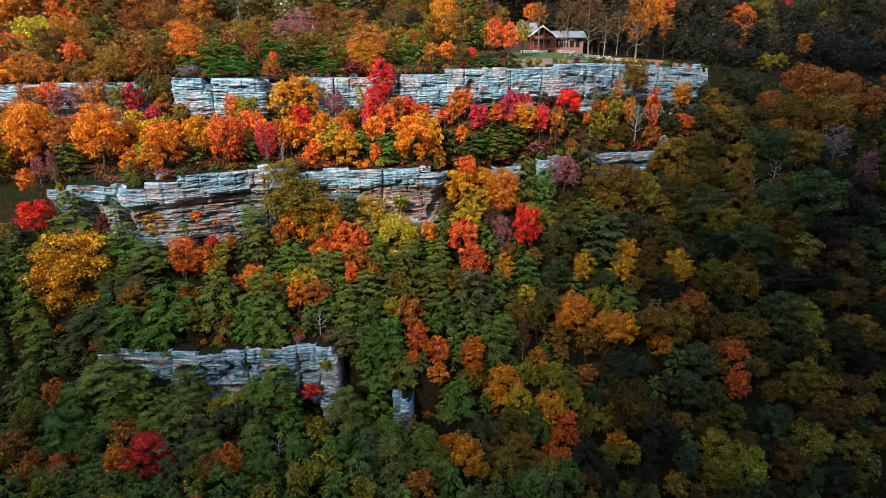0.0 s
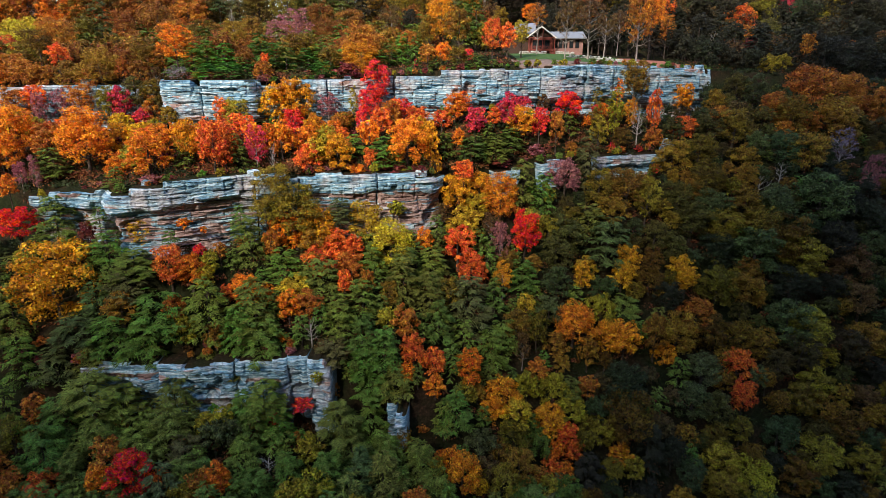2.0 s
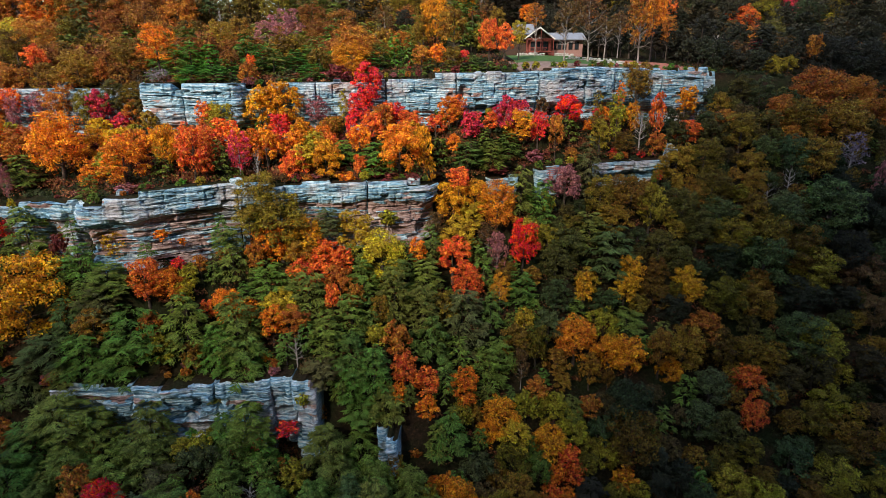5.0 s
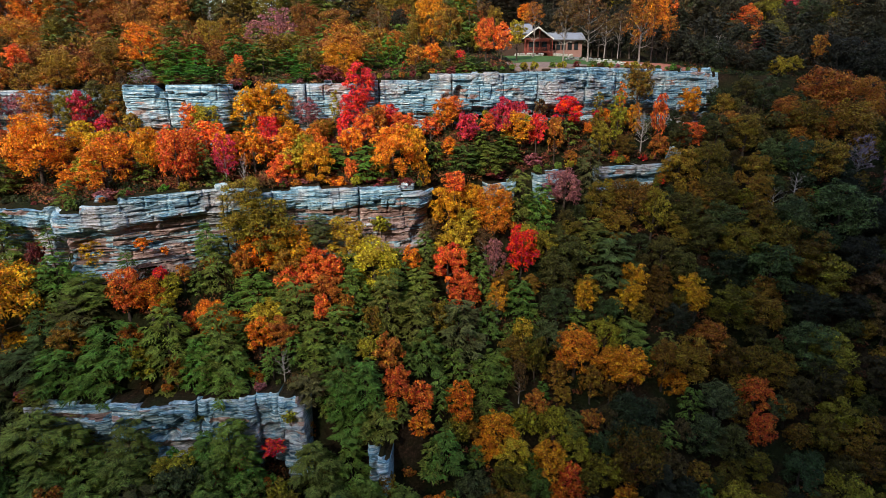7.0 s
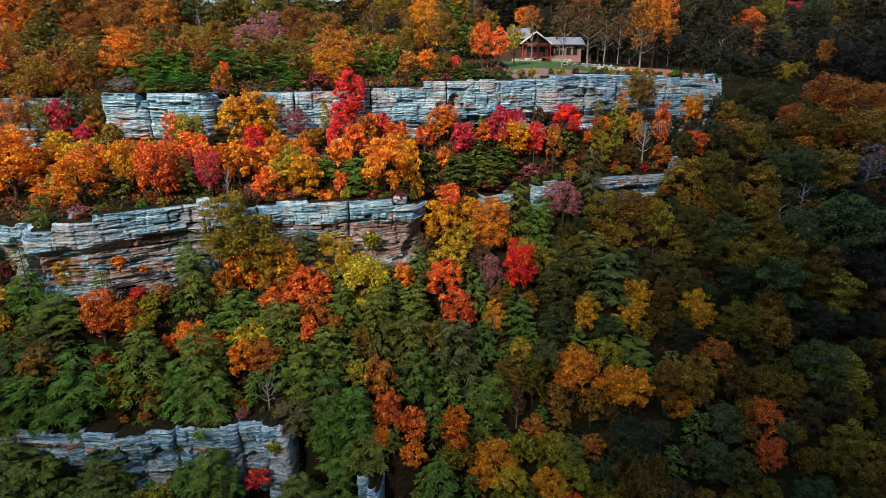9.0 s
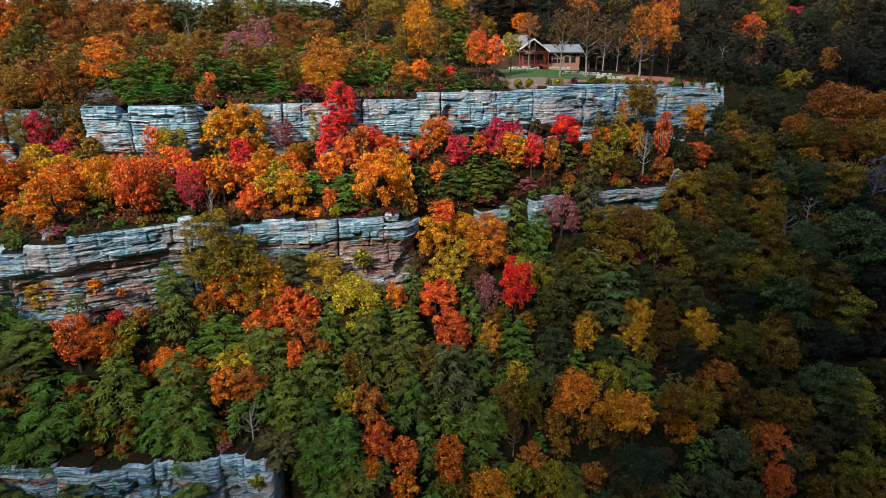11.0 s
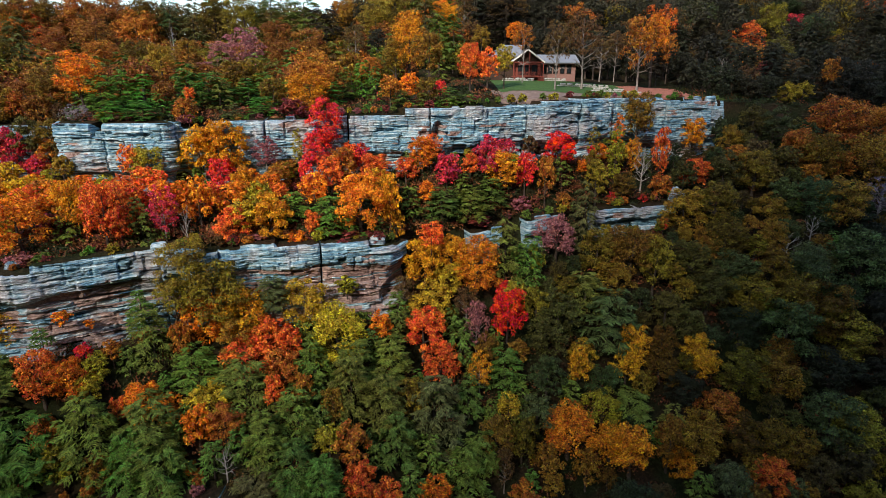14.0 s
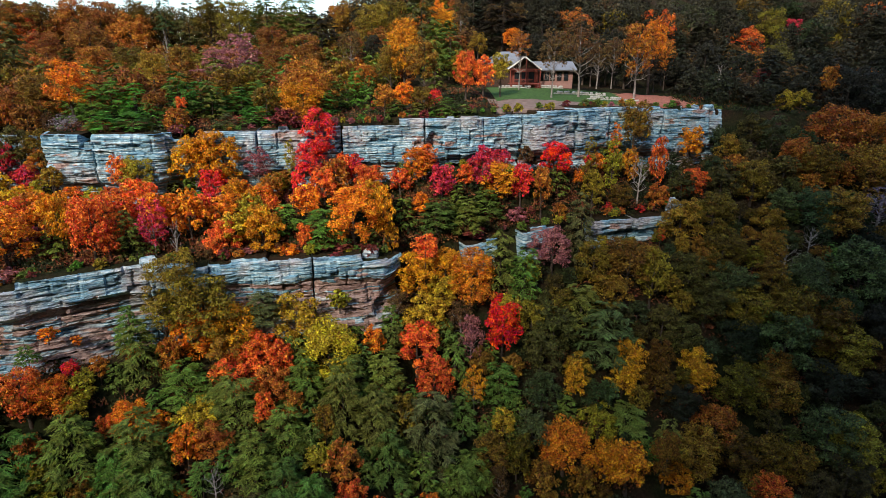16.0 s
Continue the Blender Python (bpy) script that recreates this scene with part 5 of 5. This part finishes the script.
plant("bA", -71.6, 125.2, 3.16, 3.4, False, 0.95)
plant("bA", -93.3, 150.6, 5.06, 7.1, False, 0.95)
plant("bK", -88.9, 136.7, 3.84, 6.1, False, 0.95)
plant("bO", -52.6, 123.8, 3.34, 6.5, False, 0.95)
plant("bO", -161.8, 227.8, 7.52, 11.1, False, 0.95)
plant("bA", -151.3, 228.0, 7.52, 11.4, False, 0.95)
plant("bO", -140.9, 228.0, 7.52, 11.4, False, 0.95)
plant("bK", -130.1, 227.7, 7.51, 12.4, False, 0.95)
plant("bA", -156.9, 227.8, 8.49, 12.5, False, 0.95)
plant("bN", -120.9, 179.2, 6.61, 5.5, False, 0.95)
plant("bS", -105.5, 148.4, 4.00, 4.9, False, 0.95)
plant("bS", -80.4, 129.6, 2.49, 5.3, False, 0.95)
plant("nW", -148.2, 228.0, 3.54, 10.0, False, 1.20)
plant("bJ", -97.1, 171.2, 5.36, 8.0, False, 0.95)
plant("bA", -90.6, 129.7, 3.53, 2.7, False, 0.95)
plant("bK", -69.5, 125.8, 4.00, 2.8, False, 0.95)
plant("bO", -133.2, 227.8, 6.05, 8.4, False, 0.95)
plant("bS", 12.2, 142.2, 2.43, 5.4, False, 1.53)
plant("bS", 15.6, 142.0, 2.20, 4.9, False, 1.20)
plant("bL", 19.2, 144.9, 2.03, 5.6, False, 1.33)
plant("nB", 29.8, 146.1, 3.09, 9.1, False, 1.01)
plant("nB", 36.4, 150.6, 4.28, 10.6, False, 0.93)
plant("nA", 50.6, 157.5, 4.28, 9.7, False, 1.08)
plant("bO", 56.1, 164.6, 3.18, 11.7, False, 1.50)
plant("xW", 77.4, 174.0, 1.85, 6.2, False, 1.72)
plant("nA", 24.4, 154.6, 2.44, 9.2, False, 0.88)
plant("nB", 49.6, 171.6, 2.50, 8.6, False, 0.98)
plant("nB", 45.4, 169.4, 3.14, 7.4, False, 0.80)
plant("nP", -39.0, 168.2, 4.82, 7.3, False, 0.93)
plant("bO", 91.3, 192.3, 2.88, 5.5, False, 0.67)
plant("bK", 88.0, 178.6, 2.64, 4.9, False, 0.89)
plant("bO", 84.1, 197.8, 2.96, 4.8, False, 0.53)

# ---- fill of the wood between the larger trees ----
def free(x, y, gap):
    return all((x - a) ** 2 + (y - b) ** 2 > (gap + 0.55 * r) ** 2 for a, b, r in PLANTED)


fill = random.Random(77)
for _ in range(9000):
    x, y = fill.uniform(-105, 118), fill.uniform(44, 205)
    yl, ym, yu = along(LOW_Y, x), along(MID_Y, x), along(UP_Y, x)
    if 17 < x < 62 and yu - 1 < y < (180 if x < 42 else 162):
        continue
    near_up = -2.5 < y - yu < 2.0 and x < 72
    near_mid = -2.5 < y - ym < 1.5 and x < 49
    near_low = -4 < y - yl < 1.5 and -66 < x < -1
    if near_up or near_mid or near_low or abs(x) > 35 + 0.62 * y:
        continue
    if y > yu:
        continue
    radius = fill.uniform(1.7, 2.7) if y < yu + 6 else fill.uniform(2.4, 3.8)
    if -6 < y - ym < 0 or -5 < y - yl < 0 or -6.5 < y - yu < 0:
        radius *= 0.65
    if x > 15 and y < ym:
        radius *= 0.8
    if not free(x, y, radius * (0.62 if y < ym else 0.85)):
        continue
    if y > yu + 2:
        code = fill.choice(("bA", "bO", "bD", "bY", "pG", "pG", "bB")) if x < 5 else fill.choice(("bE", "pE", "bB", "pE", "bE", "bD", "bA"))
    elif y > ym:
        code = fill.choice(("bO", "bA", "bS", "pG", "bY", "bO", "sM", "bL")) if x < 45 else fill.choice(("bD", "bD", "bA"))
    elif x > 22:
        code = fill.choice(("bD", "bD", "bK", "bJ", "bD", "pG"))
    else:
        code = fill.choice(("pG", "pG", "pG", "bL", "pT", "bA"))
    plant(code, x, y, radius, 0.0, True)


# young pines on the steep slope
for _ in range(1500):
    x, y = fill.uniform(-75, 18), fill.uniform(60, 104)
    yl, ym = along(LOW_Y, x), along(MID_Y, x)
    if y > ym - 3.5 or -4 < y - yl < 2.2 or abs(x) > 35 + 0.62 * y:
        continue
    radius = fill.uniform(1.0, 1.6)
    if free(x, y, radius * 0.5):
        plant("pG", x, y, radius, 0.0, True)


# the wood of the plateau: low trees between the larger ones, shade-darkened tall ones behind the house
for _ in range(4200):
    x, y = fill.uniform(-165, 165), fill.uniform(118, 238)
    yu = along(UP_Y, x)
    if y < yu + (10 if x < 14 else 6) or 14 <= x < 64 and y < (179 if x < 44 else 170) or -4 < x < 14 and y < 165 or abs(x) > 10 + 0.7 * y:
        continue
    radius = fill.uniform(2.2, 3.4)
    if not free(x, y, radius * 0.8):
        continue
    if x < 14:
        plant(fill.choice(("bQ", "bK", "bJ", "pG", "bQ", "pG", "bA")), x, y, radius, radius * fill.uniform(1.0, 1.3) + 0.6, True)
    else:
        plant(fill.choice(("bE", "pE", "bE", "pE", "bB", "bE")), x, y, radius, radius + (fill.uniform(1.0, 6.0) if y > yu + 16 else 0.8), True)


# bushes along the lips and at the feet of the cliffs
for table, x0, x1, n in ((UP_Y, -56, 66, 110), (MID_Y, -62, 0, 50), (MID_Y, 11, 49, 24), (LOW_Y, -64, -10, 40)):
    for _ in range(n):
        x = fill.uniform(x0, x1)
        code = fill.choice(("sG", "sM", "sA", "sG", "sL", "sV", "sB", "sP"))
        y = along(table, x) + fill.uniform(1.0, 4.0)
        lip_up = {UP_Y: UP_TOP, MID_Y: MID_TOP, LOW_Y: LOW_TOP}[table]
        size = fill.uniform(0.4, 1.0)
        plant(code, x, y, size, max(0.6 * size, along(lip_up, x) + 0.5 * size - ground_z(x, y)), True)
    for _ in range(n // 3):
        x = fill.uniform(x0, x1)
        plant(fill.choice(("sG", "sL", "sV", "sR", "bA", "pG")), x, along(table, x) - fill.uniform(1.8, 3.2), fill.uniform(0.6, 1.2), fill.uniform(1.2, 3.5), True)


def build_undergrowth():
    """Low bushes, saplings and ferns that cover the ground between the trees and at the feet of the cliffs."""
    r = random.Random(19)
    # the green is dimmed so that gaps between crowns look shaded
    for name, label, rgb in (("undergrowth", "low green undergrowth and ferns, darkened for the shade between the trees", (0.03, 0.042, 0.012)),
                             ("autumn_brush", "low rusty brush and fallen leaves below the trees", (0.20, 0.07, 0.03))):
        verts, faces = [], []
        for _ in range(3400):
            x, y = r.uniform(-100, 105), r.uniform(50, 165)
            yl, ym, yu = along(LOW_Y, x), along(MID_Y, x), along(UP_Y, x)
            if 17 < x < 62 and yu - 1 < y < 168 or abs(x) > 30 + 0.62 * y or (name == "autumn_brush" and x > 40 and r.random() < 0.6):
                continue
            if r.random() < 0.35 and x < 50:
                # thick brush on the bench between the cliffs
                y = r.uniform(ym + 1.5, yu - 1.5)
            tall = r.uniform(0.5, 1.5)
            z = ground_z(x, y)
            for _ in range(70):
                d = rand_dir(r)
                p = Vector((x, y, z + 0.1)) + Vector((d.x * 1.5, d.y * 1.2, abs(d.z) * 0.9)) * tall * r.uniform(0.6, 1.1)
                n = (d + rand_dir(r) * 0.7 + Vector((0, -0.2, 0.5))).normalized()
                ax = n.cross(rand_dir(r)).normalized()
                blade(verts, faces, p, ax, n.cross(ax), r.uniform(0.22, 0.45), r.uniform(0.18, 0.36))
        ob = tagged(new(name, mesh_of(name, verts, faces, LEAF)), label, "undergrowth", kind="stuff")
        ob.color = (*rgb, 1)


build_undergrowth()


def build_far_woods(label, count, x0, x1, y0, y1, rgb, seed, crest=1000.0):
    """Woods too far off to tell their trees apart; crest: the height that their tops keep below."""
    r = random.Random(seed)
    verts, faces = [], []
    for _ in range(count):
        x, y = r.uniform(x0, x1), r.uniform(y0, y1)
        rad = r.uniform(3.0, 5.0)
        z = min(ground_z(x, y) + r.uniform(5, 15), crest - 1.5 * rad - r.uniform(0, 3))
        for _ in range(520):
            d = rand_dir(r)
            p = Vector((x, y, z)) + Vector((d.x, d.y, d.z * 1.5)) * rad * r.uniform(0.7, 1.1)
            n = (d + rand_dir(r) * 0.7).normalized()
            ax = n.cross(rand_dir(r)).normalized()
            blade(verts, faces, p, ax, n.cross(ax), r.uniform(0.45, 0.9), r.uniform(0.4, 0.7))
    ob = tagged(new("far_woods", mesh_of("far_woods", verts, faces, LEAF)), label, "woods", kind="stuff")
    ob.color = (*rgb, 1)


# the first woods' colour is darkened in place of shade behind the house
build_far_woods("dense autumn woods behind the house, darkened as if in shade", 420, -20, 260, 205, 340, (0.045, 0.042, 0.022), 9)
build_far_woods("amber and olive woods along the ridge", 430, -260, 10, 228, 262, (0.135, 0.088, 0.02), 10, 99.8)


# ---- the house and its lawn ----
def box(bm, x0, x1, y0, y1, z0, z1):
    m = Matrix.Translation(((x0 + x1) / 2, (y0 + y1) / 2, (z0 + z1) / 2)) @ Matrix.Diagonal((x1 - x0, y1 - y0, z1 - z0, 1))
    bmesh.ops.create_cube(bm, size=1.0, matrix=m)


def boxes(name, mat, parent, *dims, label="", bevel=0.0):
    bm = bmesh.new()
    for d in dims:
        box(bm, *d)
    if bevel:
        bmesh.ops.bevel(bm, geom=bm.edges[:], offset=bevel, segments=1, affect="EDGES")
    me = bpy.data.meshes.new(name)
    bm.to_mesh(me)
    bm.free()
    me.materials.append(mat)
    return part(name, me, parent, label)


def slab(name, mat, parent, corners, thick, label=""):
    """A plate of even thickness under four corners."""
    n = (Vector(corners[1]) - Vector(corners[0])).cross(Vector(corners[3]) - Vector(corners[0])).normalized()
    top = [Vector(c) for c in corners]
    low = [c - n * thick for c in top]
    return part(name, mesh_of(name, top + low, [(0, 1, 2, 3), (7, 6, 5, 4)] + [(i, i + 4, (i + 1) % 4 + 4, (i + 1) % 4) for i in range(4)], mat), parent, label)


def build_house():
    house = tagged(new("house"), "one-storey lodge with grey roof and red cedar deck", "house")
    # main gable, its front towards the valley
    # darker cedar on the front wall stands in for the porch roof's shade
    boxes("wall", CEDAR, house, (24.0, 30.0, 163.6, 174, 72.2, 77.4))
    boxes("wall", STUCCO, house, (30.01, 38.5, 165.4, 174, 72.2, 77.0))
    boxes("wall", DARK_WOOD, house, (17.5, 23.99, 166, 174, 72.2, 78.2))
    slab("roof", ROOF_METAL, house, ((26.7, 162.2, 80.0), (26.7, 174.4, 80.0), (22.9, 174.4, 77.3), (22.9, 162.2, 77.3)), 0.22)
    slab("roof", ROOF_METAL, house, ((26.7, 174.4, 80.0), (26.7, 162.2, 80.0), (30.6, 162.2, 77.2), (30.6, 174.4, 77.2)), 0.22)
    slab("roof", ROOF_METAL, house, ((28.9, 169.5, 79.0), (39.2, 169.5, 79.0), (39.2, 164.2, 77.1), (30.0, 164.2, 77.1))[::-1], 0.22)
    slab("roof", ROOF_METAL, house, ((28.9, 169.5, 79.0), (39.2, 169.5, 79.0), (39.2, 174.8, 77.1), (30.0, 174.8, 77.1)), 0.22)
    slab("roof", ROOF_METAL, house, ((22.2, 170, 81.2), (26.4, 170, 81.2), (25.6, 164.9, 78.6), (18.2, 164.9, 78.4))[::-1], 0.22)
    slab("roof", ROOF_METAL, house, ((22.2, 170, 81.2), (26.4, 170, 81.2), (26.4, 175, 78.4), (17, 175, 78.4)), 0.22)
    slab("barge_board", TRIM, house, ((26.7, 162.1, 80.05), (26.7, 162.2, 80.05), (22.8, 162.2, 77.28), (22.8, 162.1, 77.28)), 0.3, "white barge board")
    slab("barge_board", TRIM, house, ((26.7, 162.2, 80.05), (26.7, 162.1, 80.05), (30.7, 162.1, 77.18), (30.7, 162.2, 77.18)), 0.3, "white barge board")
    # dark glazed gable wall behind the porch posts
    gable = mesh_of("gable_wall", [(24.0, 163.5, 77.3), (30.0, 163.5, 77.3), (26.8, 163.5, 79.7), (24.0, 163.6, 77.3), (30.0, 163.6, 77.3), (26.8, 163.6, 79.7)],
                    [(0, 1, 2), (5, 4, 3), (0, 3, 4, 1), (1, 4, 5, 2), (2, 5, 3, 0)], DARK_WOOD)
    part("gable_wall", gable, house)
    for x in (24.6, 26.2, 27.8):
        w = boxes("window", DARK_WOOD, house, (x, x + 1.4, 163.46, 163.58, 74.3, 76.6))
        boxes("pane", GLASS, w, (x + 0.1, x + 1.3, 163.43, 163.455, 74.4, 76.5))
    for x in (30.6, 31.9, 33.2, 34.8, 36.4):
        w = boxes("window", DARK_WOOD, house, (x, x + 1.1, 165.28, 165.39, 74.6, 76.6))
        boxes("pane", GLASS, w, (x + 0.1, x + 1.0, 165.24, 165.275, 74.7, 76.5))
    for x in (23.4, 27.0, 30.2):
        boxes("porch_post", CEDAR, house, (x, x + 0.2, 162.3, 162.5, 74.2, 77.5 if x != 27.0 else 79.6))
    boxes("tie_beam", CEDAR, house, (23.2, 30.4, 162.3, 162.5, 77.0, 77.25))
    # deck on posts with rail and stair
    boxes("deck", CEDAR, house, (23.2, 30.2, 160.6, 163.59, 73.9, 74.12))
    for x in (23.4, 25.6, 27.8, 29.9):
        boxes("deck_post", CEDAR, house, (x, x + 0.22, 160.7, 160.92, 72.0, 73.9))
    boxes("rail", CEDAR, house, (23.2, 28.4, 160.6, 160.7, 74.95, 75.05))
    for k in range(27):
        boxes("baluster", CEDAR, house, (23.2 + k * 0.2, 23.25 + k * 0.2, 160.62, 160.67, 74.12, 74.95))
    for k in range(8):
        boxes("stair_tread", CEDAR, house, (28.7, 30.1, 160.58 - 0.28 * (k + 1), 160.58 - 0.28 * k, 73.9 - 0.2 * (k + 1), 73.97 - 0.2 * (k + 1)))


build_house()


def sheet(name, mat, inside, label, rise, category="grass", step=0.8):
    """A patch of turf lying on the ground wherever inside(x, y)."""
    verts, faces, index = [], [], {}
    for i in range(int(60 / step)):
        for j in range(int(60 / step)):
            x, y = 14 + i * step, 126 + j * step
            if not inside(x + step / 2, y + step / 2):
                continue
            quad = []
            for dx, dy in ((0, 0), (1, 0), (1, 1), (0, 1)):
                key = (i + dx, j + dy)
                if key not in index:
                    index[key] = len(verts)
                    px, py = 14 + key[0] * step, 126 + key[1] * step
                    verts.append((px, py, ground_z(px, py) + rise + 0.06 * noise.noise((px, py, 0))))
                quad.append(index[key])
            faces.append(quad)
    tagged(new(name, mesh_of(name, verts, faces, mat, True)), label, category, kind="structure")


def lip(x):
    return along(UP_Y, x)


sheet("lawn", LAWN, lambda x, y: 18 < x < 47 + 2 * noise.noise((x, y, 1)) and 141 + 0.12 * (x - 18) + 1.5 * noise.noise((x * 0.3, 5, 1)) < y < 163, "mown green lawn in front of the house", 0.09)
sheet("bare_earth", EARTH, lambda x, y: 16 < x < 46 and lip(x) + 2.0 < y < 143 + 0.12 * (x - 18) + 1.5 * noise.noise((x * 0.3, 5, 1)), "pinkish bare earth and stones along the cliff top", 0.05, "earth")
sheet("dry_grass", DRY_GRASS, lambda x, y: 44 < x < 63 and lip(x) + 2.0 < y < lip(x) + 20 + 2 * noise.noise((x * 0.3, 5, 1)), "rusty dry grass along the cliff top", 0.07)


def make_stones(seed):
    r = random.Random(seed)
    bm = bmesh.new()
    bmesh.ops.create_icosphere(bm, subdivisions=1, radius=0.5)
    for v in bm.verts:
        v.co *= r.uniform(0.75, 1.2)
        v.co.z *= 0.6
    me = bpy.data.meshes.new("stone")
    bm.to_mesh(me)
    bm.free()
    me.materials.append(PALE_STONE)
    return me


STONES = [make_stones(s) for s in range(5)]


def stone_row(x0, y0, x1, y1, label):
    wall = tagged(new("garden_wall"), label, "stone wall")
    n = int(math.hypot(x1 - x0, y1 - y0) / 0.6)
    for k in range(n):
        f = k / n
        x, y = x0 + (x1 - x0) * f, y0 + (y1 - y0) * f + pick.uniform(-0.2, 0.2)
        for up in range(2 if pick.random() < 0.6 else 1):
            part("stone", STONES[pick.randrange(5)], wall, "", Matrix.LocRotScale((x, y, ground_z(x, y) + 0.15 + 0.36 * up), Euler((0, 0, pick.uniform(0, 6))), (pick.uniform(0.6, 1.3), pick.uniform(0.6, 1.0), pick.uniform(0.6, 1.0))))


def boulder(x, y, z, wide, high, label, seed):
    r = random.Random(seed)
    bm = bmesh.new()
    bmesh.ops.create_icosphere(bm, subdivisions=3, radius=0.5)
    for v in bm.verts:
        v.co *= 0.5 / sum(abs(c) ** 5 for c in v.co) ** 0.2 * (1 + 0.3 * noise.noise(v.co * 2.6 + Vector((seed, 0, 0))) + 0.15 * noise.noise(v.co * 7 + Vector((0, seed, 0))))
        v.co.x, v.co.y, v.co.z = v.co.x * wide, v.co.y * wide * 0.8, v.co.z * high
    me = bpy.data.meshes.new("boulder")
    bm.to_mesh(me)
    bm.free()
    me.materials.append(ROCK)
    ob = tagged(new("boulder", me), label, "boulder")
    ob.matrix_basis = pose(x, y, z, r.uniform(-8, 8), r.uniform(-8, 8), r.uniform(0, 360))


boulder(48.6, 126.6, 53.6, 1.7, 3.0, "upright blue-grey boulder on the ledge", 1)
boulder(49.8, 127.0, 53.2, 1.4, 1.8, "blue-grey boulder beside the upright one", 2)
boulder(62.6, 147.2, 69.6, 2.0, 1.2, "pale boulder on the cliff edge", 3)
boulder(59.8, 147.0, 69.7, 1.3, 0.9, "pale boulder on the cliff edge", 4)
boulder(-31.2, 98.2, 52.7, 2.6, 1.4, "white boulder on the middle cliff", 5)
boulder(-3.4, 106.0, 51.3, 2.2, 1.6, "white boulder on the middle cliff", 6)
boulder(-46.5, 92.6, 52.2, 1.5, 1.3, "white boulder on the middle cliff", 7)

stone_row(21, 160, 28, 159.5, "low dry wall of pale stones below the deck")
stone_row(31, 162.5, 36, 163, "low dry wall of pale stones beside the lodge")
stone_row(32, 153, 44, 156, "low dry wall of pale stones across the lawn")
stone_row(38, 148.5, 50, 151.5, "low dry wall of pale stones along the lawn edge")
